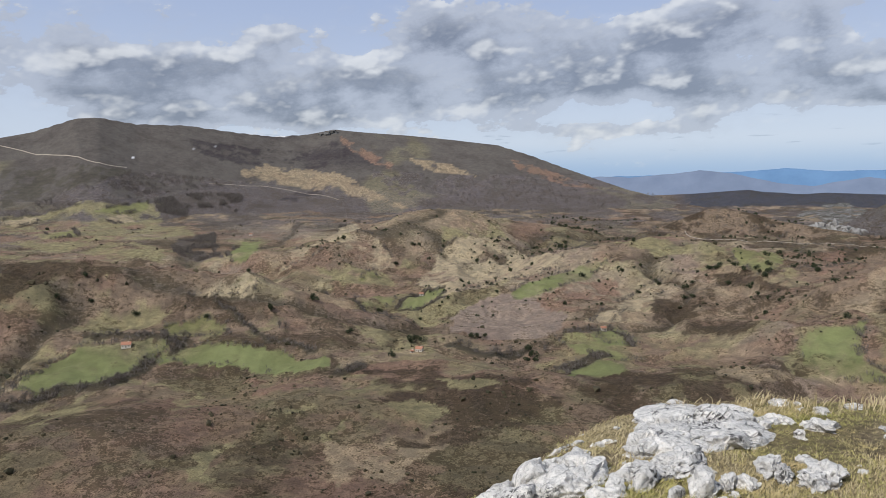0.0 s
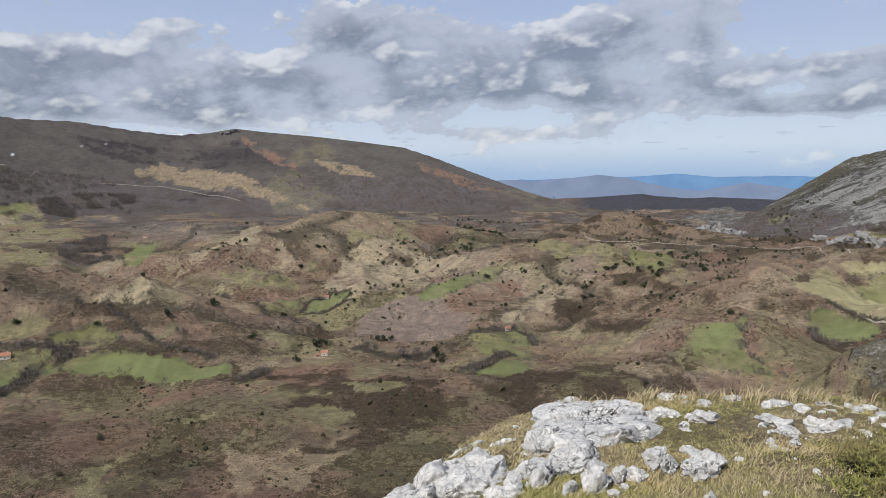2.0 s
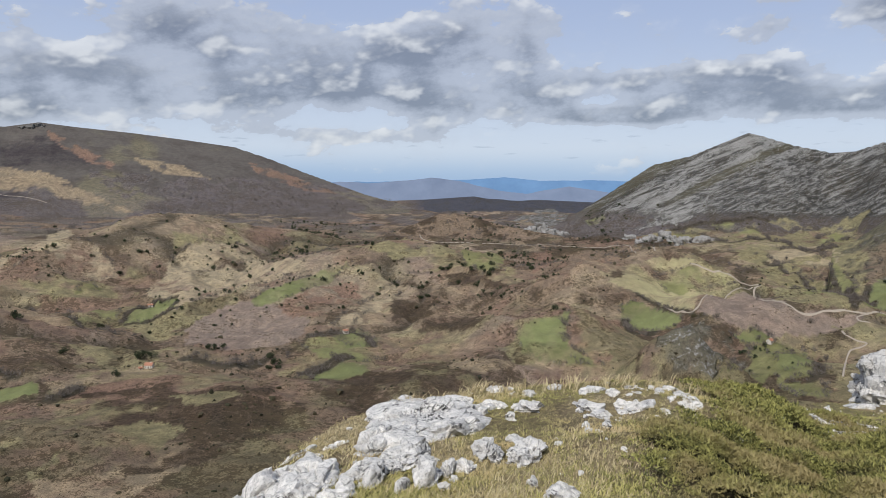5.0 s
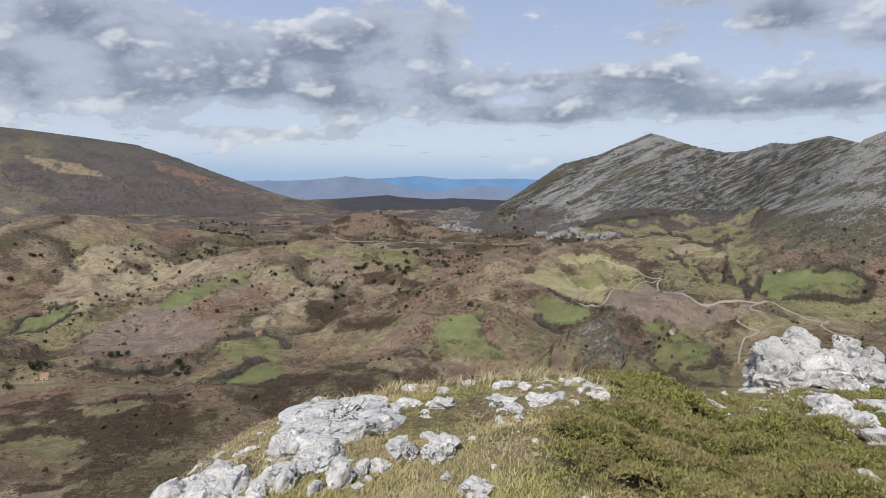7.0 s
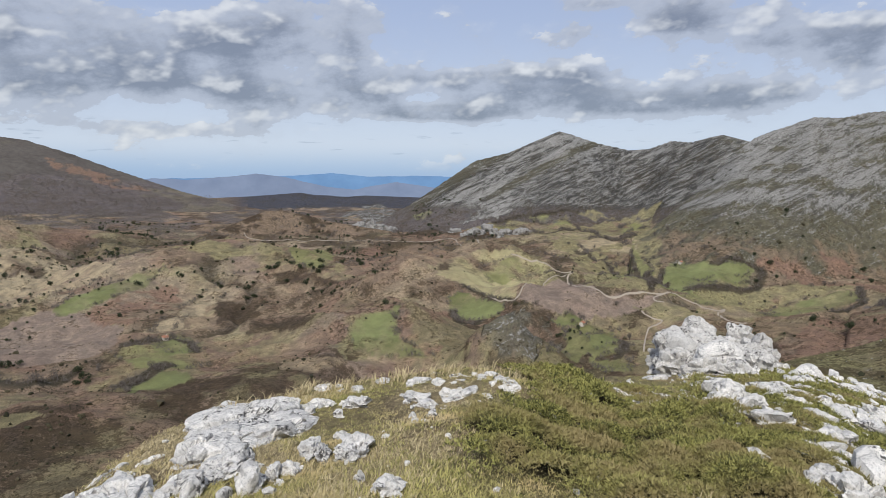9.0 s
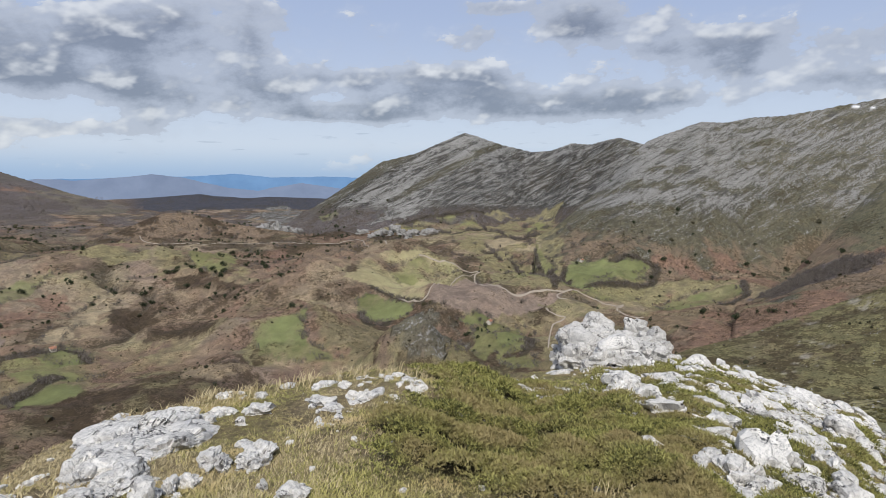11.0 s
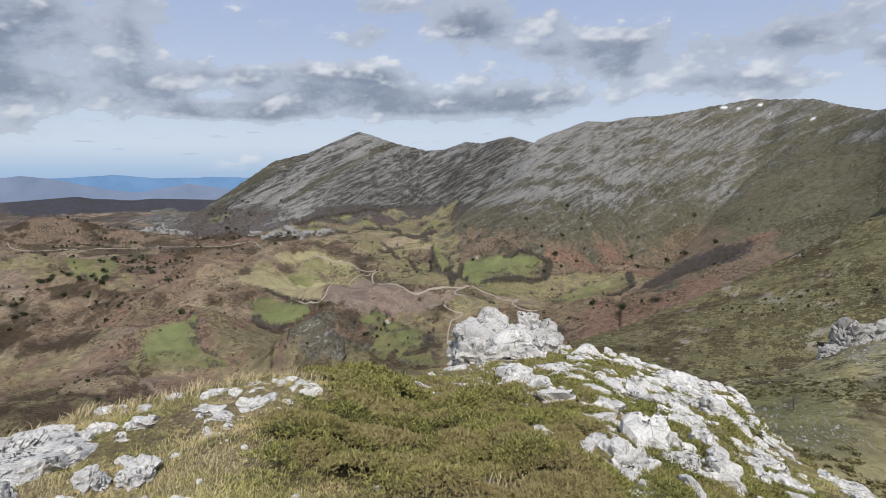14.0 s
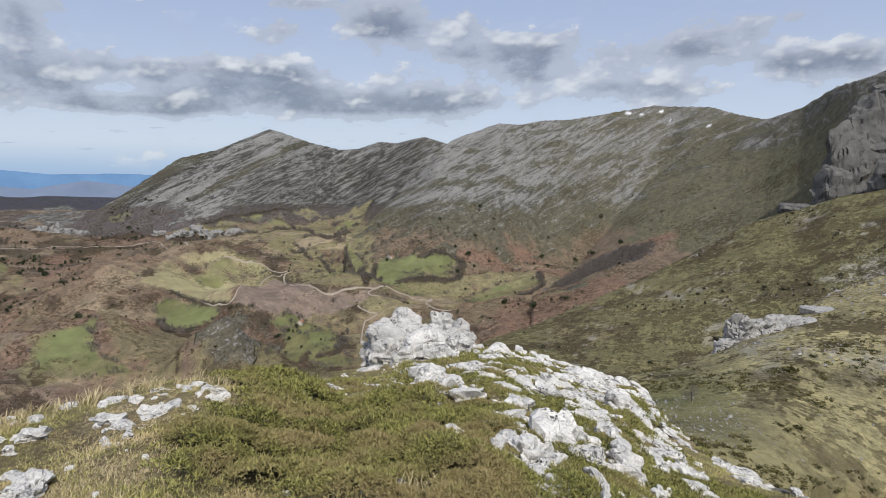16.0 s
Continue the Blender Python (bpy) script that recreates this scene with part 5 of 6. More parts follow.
rock("ledge", 10.87, 5.34, 0.47, 0.45, 0.06, 121)
rock("ledge", 9.84, 4.50, 3.20, 0.70, 0.09, -151)
rock("ledge", 8.10, 3.55, 1.73, 0.38, 0.07, -169)
rock("ledge", 8.50, 3.45, 0.77, 0.20, 0.09, -154)
rock("ledge", 7.05, 3.63, 0.24, 0.16, 0.05, 23)
rock("ledge", 6.40, 2.87, 1.04, 0.25, 0.08, -169)
rock("ledge", 5.96, 2.60, 0.41, 0.27, 0.08, 31)
rock("ledge", 6.61, 2.53, 1.75, 0.38, 0.09, -157)
rock("ledge", 6.87, 2.73, 0.74, 0.16, 0.06, 23)
rock("ledge", 5.57, 2.29, 0.28, 0.18, 0.04, 90)
rock("ledge", 12.87, 5.17, 3.20, 0.70, 0.07, -164)
rock("ledge", 12.98, 4.75, 3.20, 0.70, 0.10, -158)
rock("ledge", 11.26, 3.77, 3.20, 0.70, 0.09, -158)
rock("ledge", 10.74, 3.27, 2.06, 0.45, 0.09, -159)
rock("ledge", 8.25, 2.76, 1.00, 0.22, 0.07, -163)
rock("ledge", 6.67, 2.13, 0.48, 0.19, 0.07, 8)
rock("ledge", 7.71, 2.37, 2.04, 0.45, 0.07, -158)
rock("ledge", 8.48, 2.31, 1.22, 0.34, 0.09, -157)
rock("ledge", 7.58, 1.94, 1.70, 0.37, 0.07, -176)
rock("ledge", 5.97, 1.97, 0.38, 0.08, 0.06, 178)
rock("ledge", 5.99, 2.11, 0.27, 0.14, 0.06, -146)
rock("ledge", 6.87, 2.46, 1.18, 0.26, 0.05, -154)
rock("ledge", 10.81, 2.58, 1.77, 0.39, 0.06, 11)
rock("ledge", 19.32, 10.18, 1.12, 0.25, 0.07, 140)
rock("ledge", 20.05, 9.54, 1.88, 0.82, 0.07, 12)
rock("ledge", 18.29, 8.13, 1.61, 0.65, 0.07, 21)
rock("ledge", 19.09, 7.75, 3.20, 0.75, 0.06, -161)
rock("ledge", 20.94, 7.41, 3.20, 0.76, 0.06, -173)
rock("ledge", 23.49, 6.95, 3.20, 0.70, 0.06, 179)
rock("ledge", 12.12, 4.20, 3.20, 0.70, 0.07, 17)
rock("ledge", 9.47, 2.76, 1.81, 0.40, 0.09, -152)
rock("ledge", 5.92, 1.63, 0.90, 0.21, 0.09, -156)
rock("ledge", 6.44, 1.53, 0.29, 0.17, 0.07, 111)
rock("ledge", 9.93, 1.92, 3.20, 0.70, 0.09, -163)
rock("ledge", 8.66, 1.93, 1.76, 0.39, 0.07, 9)
rock("ledge", 8.55, 1.31, 0.51, 0.18, 0.07, -133)
rock("ledge", 11.89, 1.33, 1.63, 0.36, 0.05, -151)
rock("ledge", 10.72, 0.71, 1.00, 0.22, 0.05, -147)
rock("ledge", 5.15, 1.78, 0.30, 0.19, 0.06, 123)
rock("ledge", 8.03, 1.14, 0.89, 0.20, 0.06, -159)
rock("ledge", 10.41, 0.44, 0.88, 0.19, 0.05, -141)
rock("ledge", 6.90, 1.32, 1.09, 0.24, 0.07, -165)
rock("ledge", 6.29, 1.98, 0.31, 0.16, 0.06, 6)
rock("ledge", 8.89, 0.94, 0.39, 0.09, 0.05, -133)

rock("tower", 16.32, 11.76, 0.86, 0.77, 1.39, -54)
rock("cap", 17.75, 11.83, 1.37, 0.96, 1.46, -56)
rock("cap", 18.14, 10.86, 1.04, 0.73, 1.37, -58)
rock("cap", 17.88, 10.13, 0.77, 0.62, 1.07, -60)
rock("cap", 17.68, 9.66, 0.56, 0.45, 0.75, -61)
rock("cap", 17.15, 11.35, 2.55, 1.60, 1.22, -57)
rock("cap", 16.45, 10.60, 2.15, 1.20, 0.78, -57)
rock("boulder", 15.86, 9.97, 1.29, 1.04, 0.96, -57)
rock("cap", 15.51, 11.02, 0.89, 0.71, 0.80, -54)
rock("cap", 16.52, 9.28, 0.75, 0.60, 0.53, -60)
rock("cap", 15.10, 9.85, 0.86, 0.60, 0.52, -56)
rock("cap", 15.44, 9.13, 0.77, 0.54, 0.36, -59)
rock("crag", 145.23, 22.72, 4.38, 3.34, 2.26, -81)
rock("crag", 149.61, 20.42, 6.18, 4.70, 5.99, -82)
rock("crag", 154.12, 16.52, 7.94, 6.05, 3.97, -84)
rock("crag", 159.55, 12.04, 8.60, 6.55, 1.95, -86)
rock("crag", 171.88, 6.52, 9.10, 6.93, 0.45, -88)
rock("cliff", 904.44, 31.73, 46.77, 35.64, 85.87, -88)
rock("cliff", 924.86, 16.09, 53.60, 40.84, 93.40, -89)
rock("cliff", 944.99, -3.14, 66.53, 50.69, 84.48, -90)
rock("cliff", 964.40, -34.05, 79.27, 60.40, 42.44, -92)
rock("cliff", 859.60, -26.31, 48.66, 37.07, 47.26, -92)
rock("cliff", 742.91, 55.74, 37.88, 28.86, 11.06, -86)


def break_rib():
    """Blocks of the beds that crop out down the rib, in strips with heath between them."""
    rng = np.random.RandomState(61)
    placed = 0
    for along in np.arange(5.5, 27.0, 0.8):
        for across in np.arange(1.8, 6.4, 0.55):
            u, v = along + rng.uniform(-0.2, 0.2), across + rng.uniform(-0.18, 0.18)
            x, y = 0.80 * u + 0.60 * v, 0.60 * u - 0.80 * v
            b, r = math.degrees(math.atan2(x, y)), math.hypot(x, y)
            if r < 5.4 or r > 0.97 * np.interp(b, TOP_EDGE[0], TOP_EDGE[1]) or rng.rand() < 0.004 * r * r / 4:
                continue
            if fractal(np.array([u * 0.22]), np.array([v * 1.5]), 1.0, 4, 0.6)[0] < 0.12:
                continue
            size = rng.lognormal(0, 0.35)
            rock("ledge", x, y, min(0.84, 0.50 * size + 0.012 * r), min(0.5, 0.30 * size + 0.006 * r), 0.07 + 0.10 * size * rng.uniform(0.5, 1.6), 37 + rng.normal(0, 16))
            placed += 1
            if placed >= 75:
                return


break_rib()


def strew_stones():
    """Loose stones over the hilltop, and broken strips of limestone down the rib, with heath between them."""
    rng = np.random.RandomState(5)
    patterns = [rock_shape(rng, BALL_TINY if k < 4 else BALL_ROUGH, 1, rng.uniform(0.7, 1.0), rng.uniform(0.3, 0.55), 1.0, 0.03) for k in range(12)]
    count = 60000
    b, r = rng.uniform(0, 95, count), np.sqrt(rng.uniform(3.0 ** 2, 27 ** 2, count))
    x, y = r * np.sin(np.radians(b)), r * np.cos(np.radians(b))
    edge = np.interp(b, TOP_EDGE[0], TOP_EDGE[1])
    along, across = 0.80 * x + 0.60 * y, 0.60 * x - 0.80 * y
    on_rib = step(across + 0.5 * fractal(x, y, 2.0, 3), 1.5, 2.3) * step(b, 55, 60) * step(r, 5, 6.5)
    strip = step(fractal(along * 0.30, across * 1.5, 1.0, 4, 0.6), 0.02, 0.16)
    chance = np.where(on_rib > 0.3, 0.012 + 0.20 * strip, 0.018 + 0.11 * step(fractal(x, y, 1.5, 3), 0.10, 0.28))
    keep = (rng.rand(count) < chance) & (r < edge * 1.05)
    x, y, r, on_rib, b = x[keep], y[keep], r[keep], on_rib[keep], b[keep]
    z, which = land(x, y)
    ribbed = on_rib > 0.3
    size = rng.lognormal(0, 0.6, len(x)) * np.where(ribbed, 0.055 + 0.0065 * r, 0.055)
    size = np.minimum(size, 0.6)[:, None] * rng.uniform(0.75, 1.25, (len(x), 3))
    size[:, 0] *= np.where(ribbed, 1.5, 1.0)
    size[:, 2] *= np.where(ribbed, 0.9, 1.0)
    turn = np.where(ribbed, 0.64 + rng.normal(0, 0.3, len(x)), rng.uniform(0, 6.28, len(x)))
    places = np.stack([x, y, z], 1)
    pick = np.where(size[:, 0] * 1226 / r < 22, rng.randint(0, 4, len(x)), rng.randint(4, 12, len(x)))
    strew("loose_stones", patterns, places, turn, size, ROCK, "loose white limestone stones among grass and heath", "stones", pick)


strew_stones()


def crag_at(name, label, category, bearing, far, degrees, wide, high, seed, material, blocks):
    """A mass of several blocks, standing on the land at that bearing and distance."""
    rng = np.random.RandomState(seed)
    cx, cy = far * math.sin(radians(bearing)), far * math.cos(radians(bearing))
    base = bpy.data.objects.new(name, None)
    scene.collection.objects.link(base)
    z = float(land([cx], [cy])[0][0])
    base.location = (cx, cy, z)
    tagged(base, label, category)
    for k in range(blocks):
        s = (k + 0.5) / blocks - 0.5
        share = rng.uniform(0.6, 1.0) * (1 - 1.0 * abs(s)) 
        w = wide / blocks * rng.uniform(1.5, 2.2)
        pts, faces = rock_shape(rng, BALL_COARSE, w, w * rng.uniform(0.8, 1.2), high * share * 1.2, 1.3)
        ob = part("rock_face", mesh_of("rock_face", pts, faces, material, smooth=True), base)
        ox, oy = s * wide * math.cos(radians(bearing)), -s * wide * math.sin(radians(bearing))
        deep = rng.uniform(-0.15, 0.15) * wide
        ox, oy = ox + deep * math.sin(radians(bearing)), oy + deep * math.cos(radians(bearing))
        zz = float(land([cx + ox], [cy + oy])[0][0])
        ob.matrix_basis = pose(ox, oy, zz - z + -high * 0.15, 0, 0, rng.uniform(0, 360))


crag_at("crag", "pale limestone tors at the foot of the peak", "crag", 29.6, 1980, -3, 130, 26, 14, KNOLL_ROCK, 9)
crag_at("crag", "long white limestone bluff below the peak", "crag", 39.3, 1890, -3, 230, 24, 15, KNOLL_ROCK, 14)
crag_at("crag", "rocky tor on the skyline of the moor", "crag", -9.2, 3370, 4, 90, 14, 17, DARK_ROCK, 5)


def strew_scree():
    """White stones over the hillside beyond the hollow and on the mountain flank."""
    rng = np.random.RandomState(9)
    small_ball = ball(1)
    patterns = [rock_shape(rng, small_ball, 1, rng.uniform(0.7, 1.1), rng.uniform(0.3, 0.6), 0.7) for k in range(6)]
    b = rng.uniform(60, 95, 95000)
    r = np.exp(rng.uniform(math.log(36), math.log(800), len(b)))
    x, y = r * np.sin(np.radians(b)), r * np.cos(np.radians(b))
    z, which = land(x, y)
    el = np.degrees(np.arctan2(z - EYE, r))
    slide = np.exp(-(((b - 84) / 2.6) ** 2 + ((el + 12.5) / 2.2) ** 2)) + np.exp(-(((b - 90) / 3.2) ** 2 + ((el + 7) / 1.8) ** 2))
    patchy = step(fractal(x, y, 22, 5, 0.65) + 0.45 * slide, 0.10, 0.36)
    dense = np.where(which == 6, 0.07 + 0.80 * patchy, 0.03 + 0.35 * step(fractal(x, y, 60, 5, 0.65) + 0.4 * slide, 0.10, 0.32))
    keep = (rng.rand(len(b)) < dense) & ((which == 6) | (which == 5))
    x, y, z, r = x[keep], y[keep], z[keep], r[keep]
    size = np.minimum(rng.lognormal(0, 0.65, len(x)) * (0.025 + 0.0008 * r), 1.6)[:, None] * rng.uniform(0.7, 1.3, (len(x), 3))
    strew("scree", patterns, np.stack([x, y, z], 1), rng.uniform(0, 6.28, len(x)), size, MID_ROCK, "scattered white limestone scree on the green hillside", "scree", rng.randint(0, 6, len(x)))


strew_scree()
# ---- grass and dwarf heath on the hilltop ----
def blade(rng, count, reach):
    """A tuft of bent, tapering blades, each of three triangles."""
    pts, faces = [], []
    for k in range(count):
        a, lean = rng.uniform(0, 6.28), rng.uniform(0.15, 1.0) * reach
        base = rng.normal(0, 0.10, 2)
        tall = rng.uniform(0.55, 1.0)
        out = np.array([math.cos(a), math.sin(a)])
        side = np.array([-out[1], out[0]]) * 0.02
        mid, tip = base + out * lean * 0.35, base + out * lean
        n0 = len(pts)
        pts += [(*(base - side), -0.1), (*(base + side), -0.1), (*(mid - side * 0.8), tall * 0.6), (*(mid + side * 0.8), tall * 0.6), (*tip, tall * (1 - 0.3 * lean))]
        faces += [(n0, n0 + 1, n0 + 3), (n0, n0 + 3, n0 + 2), (n0 + 2, n0 + 3, n0 + 4)]
    return np.array(pts), np.array(faces)


def sprig(rng, count=6):
    """A tuft of dwarf heath: thin needle-set twigs."""
    pts, faces = [], []
    for k in range(count):
        a, up = rng.uniform(0, 6.28), rng.uniform(0.25, 1.0)
        root = rng.normal(0, 0.35, 3) * (1, 1, 0.3)
        out = np.array([math.cos(a) * (1.2 - up * 0.7), math.sin(a) * (1.2 - up * 0.7), up])
        side = np.cross(out, rng.normal(size=3))
        side = side / np.linalg.norm(side) * 0.15
        n0 = len(pts)
        pts += [tuple(root + out * 0.1 - side), tuple(root + out * 0.25 + side), tuple(root + out)]
        faces += [(n0, n0 + 1, n0 + 2)]
    return np.array(pts), np.array(faces)


def turf_tuft(rng, count=9):
    """A tuft of short turf: single tapering blades."""
    pts, faces = [], []
    for k in range(count):
        a, lean, tall = rng.uniform(0, 6.28), rng.uniform(0.1, 1.3), rng.uniform(0.5, 1.0)
        base, out = rng.normal(0, 0.8, 2), np.array([math.cos(a), math.sin(a)])
        side = np.array([-out[1], out[0]]) * 0.085
        n0 = len(pts)
        pts += [(*(base - side), -0.1), (*(base + side), -0.1), (*(base + out * lean), tall)]
        faces += [(n0, n0 + 1, n0 + 2)]
    return np.array(pts), np.array(faces)


def top_places(rng, count, low, high, near=2.3, far=25.0):
    b, r = rng.uniform(low, high, count), np.exp(rng.uniform(math.log(near), math.log(far), count))
    edge = np.interp(b, TOP_EDGE[0], TOP_EDGE[1])
    x, y = r * np.sin(np.radians(b)), r * np.cos(np.radians(b))
    return x, y, b, r, edge


def grow():
    rng = np.random.RandomState(12)
    tufts = [blade(rng, 7, 0.8) for k in range(6)]
    short = [turf_tuft(rng) for k in range(8)]
    x, y, b, r, edge = top_places(rng, 90000, -8, 92, 2.3, 24)
    heath = heath_share(x, y)
    bald = step(fractal(x + 50, y, 1.1, 5, 0.65), 0.10, 0.25)
    keep = (r < edge * 1.12) & (rng.rand(len(x)) < (1 - 0.97 * heath) * (1 - 0.30 * bald))
    x, y, r = x[keep], y[keep], r[keep]
    z, _ = land(x, y)
    dry = step(fractal(x, y, 1.6, 4) + 0.5 * rng.normal(0, 0.35, len(x)), 0.10, 0.26) > 0.5
    tall = (0.015 + 0.020 * np.clip(fractal(x, y, 1.3, 3) + 0.4, 0, 1)) * rng.uniform(0.6, 1.3, len(x)) * (1 + 0.02 * r)
    size = np.stack([tall * 1.5, tall * 1.5, tall], 1)
    lean = np.tile([0.3, 0.1], (len(x), 1)) + rng.normal(0, 0.2, (len(x), 2))
    pick = rng.randint(0, 8, len(x))
    for part_of, name, material, label in ((~dry, "hill_grass", GRASS, "short green hill grass, wiry and part dry"), (dry, "bleached_grass", STRAW, "short bleached grass mixed into the turf")):
        strew(name, short, np.stack([x, y, z], 1)[part_of], rng.uniform(0, 6.28, part_of.sum()), size[part_of], material, label, "grass", pick[part_of], lean[part_of])

    x, y, b, r, edge = top_places(rng, 42000, -6, 92)
    heath = heath_share(x, y)
    lip = step(r / edge, 0.82, 0.95) * step(b, 14, 20) * (1 - step(b, 42, 50))
    front = (1 - step(r, 4.2, 6.4)) * step(b, 38, 46)
    clumps = step(fractal(x - 9, y, 0.9, 3), 0.14, 0.26)
    keep = (r < edge * 1.04) & (rng.rand(len(x)) < 0.35 * lip + 0.42 * front * clumps + 0.03 * clumps)
    x, y, r, lip, front = x[keep], y[keep], r[keep], lip[keep], front[keep]
    z, _ = land(x, y)
    tall = (0.06 + 0.09 * lip + 0.07 * front) * rng.uniform(0.5, 1.4, len(x))
    size = np.stack([tall * 1.5, tall * 1.5, tall], 1)
    lean = np.tile([0.35, 0.12], (len(x), 1)) + rng.normal(0, 0.2, (len(x), 2))
    strew("dry_grass", tufts, np.stack([x, y, z], 1), rng.uniform(0, 6.28, len(x)), size, STRAW, "tall dry straw-coloured grass along the hilltop's lip", "grass", rng.randint(0, 6, len(x)), lean)

    sprigs = [sprig(rng) for k in range(6)]
    x, y, b, r, edge = top_places(rng, 300000, 28, 88, 3.0, 26)
    heath = heath_share(x, y)
    keep = (r < edge * 1.1) & (rng.rand(len(x)) < heath * 1.1)
    x, y, r = x[keep], y[keep], r[keep]
    z, _ = land(x, y)
    up = bush_height(x, y) * np.where(0.6 * x - 0.8 * y > 1.1, 0.6, 1.0)
    z = z + up * rng.uniform(0.75, 1.0, len(x))
    tall = (0.020 + 0.0034 * r) * rng.uniform(0.6, 1.5, len(x)) * (0.55 + 2.2 * up)
    size = np.stack([tall, tall, tall * rng.uniform(0.7, 1.3, len(x))], 1)
    strew("dwarf_heath", sprigs, np.stack([x, y, z - 0.01], 1), rng.uniform(0, 6.28, len(x)), size, HEATH, "low dark green cushions of dwarf heath and juniper", "heath", rng.randint(0, 6, len(x)))


grow()

# ---- trees, hedges, scrub and houses of the valley ----
TREES = {"dark": [], "bare": []}
TREES["dark"] += [(-258, 909), (-209, 822), (-171, 887), (-168, 883), (-447, 855), (-428, 828), (-463, 817), (-283, 815), (-373, 825), (-40, 780), (-34, 788), (-27, 787), (-57, 726), (88, 734), (96, 745), (95, 767), (97, 725), (34, 854), (40, 828), (50, 858), (-111, 802), (-99, 1036), (474, 1084), (472, 1114), (490, 1076), (567, 1044), (598, 1166), (484, 1038), (459, 1032), (374, 1033), (519, 1208), (438, 1055), (448, 1126), (436, 1132), (521, 1104), (491, 1068), (546, 1074), (456, 1134), (357, 1302), (424, 1730)]
TREES["dark"] += [(351, 1124), (456, 1716), (388, 1098), (534, 935), (705, 1434), (-96, 1370), (-145, 1418), (-255, 1383), (-65, 1453), (70, 1434), (118, 1530), (107, 1541), (234, 1167), (261, 1158), (168, 1323), (181, 1029), (310, 1095), (-201, 1318), (-29, 1402), (398, 1099), (368, 1050), (579, 1073), (569, 1043), (1140, 1481), (476, 1150), (503, 1063), (486, 1038), (717, 1396), (434, 736), (1243, 1467), (954, 1441), (875, 341), (927, 455), (864, 381), (1132, 620), (1081, 627), (1201, 609), (1293, 554), (1353, 505), (1228, 514)]
TREES["dark"] += [(566, 1044), (464, 1033), (708, 1450), (856, 1645), (775, 1365), (1141, 638), (1167, 609), (1094, 380), (1090, 333)]
TREES["bare"] += [(-389, 604), (-378, 607), (-369, 619), (-384, 589), (-316, 633), (-312, 646), (-315, 684), (-305, 741), (-291, 734), (-286, 746), (-330, 748), (122, 692), (133, 705), (155, 724), (108, 660), (58, 755), (75, 774), (18, 782), (27, 771), (-83, 676), (-95, 663), (-189, 781), (-181, 777), (188, 831), (207, 852), (113, 765), (1082, 939), (1092, 934), (855, 663), (967, 755), (858, 655), (594, 503), (619, 509), (669, 548), (666, 640), (677, 637), (764, 651), (638, 682), (521, 702), (566, 768)]
TREES["bare"] += [(736, 715), (1061, 1081), (1097, 1144), (1165, 1043), (1163, 1021), (1228, 1117), (1159, 972), (984, 799), (961, 755), (1029, 794), (1058, 803), (1093, 802), (1115, 797), (1007, 764), (843, 656), (1206, 1124), (1210, 1182), (1096, 737), (1079, 700), (1100, 486), (1143, 494), (1159, 540), (1154, 552), (1122, 557), (1433, 1201), (1134, 875), (1150, 857)]


def tube(points, radii, sides=6):
    pts, faces = [], []
    for (px, py, pz), rad in zip(points, radii):
        for k in range(sides):
            a = 2 * math.pi * k / sides
            pts.append((px + rad * math.cos(a), py + rad * math.sin(a), pz))
    for j in range(len(points) - 1):
        for k in range(sides):
            faces.append((j * sides + k, j * sides + (k + 1) % sides, (j + 1) * sides + (k + 1) % sides, (j + 1) * sides + k))
    return pts, faces


def limbs(rng, tall, count, reach, thick):
    """A trunk with limbs that fork off it, as one mesh of quads."""
    pts, faces = tube([(0, 0, -0.3), (0.05 * tall * rng.normal() * 0.3, 0, tall * 0.35), (0, 0.02 * tall, tall * 0.8)], [thick, thick * 0.75, thick * 0.25])
    for k in range(count):
        a, low = rng.uniform(0, 6.28), rng.uniform(0.25, 0.65) * tall
        end = (math.cos(a) * reach * tall * rng.uniform(0.6, 1), math.sin(a) * reach * tall * rng.uniform(0.6, 1), low + rng.uniform(0.2, 0.4) * tall)
        p, f = tube([(0, 0, low), (end[0] * 0.5, end[1] * 0.5, low + (end[2] - low) * 0.35), end], [thick * 0.5, thick * 0.32, thick * 0.08], 4)
        faces += [tuple(i + len(pts) for i in q) for q in f]
        pts += p
    return pts, faces


def crown(rng, tall, wide, count, leaf, upright=0.0):
    """Leaf clumps in several uneven lobes, with gaps between them."""
    lobes = [(rng.normal(0, 0.22) * wide, rng.normal(0, 0.22) * wide, tall * rng.uniform(0.38, 0.82), rng.uniform(0.22, 0.4) * wide) for k in range(7)]
    pts, faces = [], []
    for k in range(count):
        lx, ly, lz, lr = lobes[rng.randint(7)]
        d = rng.normal(size=3)
        d /= np.linalg.norm(d)
        c = np.array([lx, ly, lz]) + d * lr * rng.uniform(0.55, 1.1)
        u = rng.normal(size=3)
        u[2] += upright * np.sign(u[2])
        u = u / np.linalg.norm(u) * leaf * rng.uniform(0.6, 1.3)
        v = np.cross(u, rng.normal(size=3))
        v = v / (np.linalg.norm(v) + 1e-6) * leaf * (0.12 if upright else rng.uniform(0.5, 1.0))
        n0 = len(pts)
        pts += [tuple(c - u), tuple(c + v), tuple(c + u), tuple(c - v)]
        faces.append((n0, n0 + 1, n0 + 2, n0 + 3))
    return pts, faces


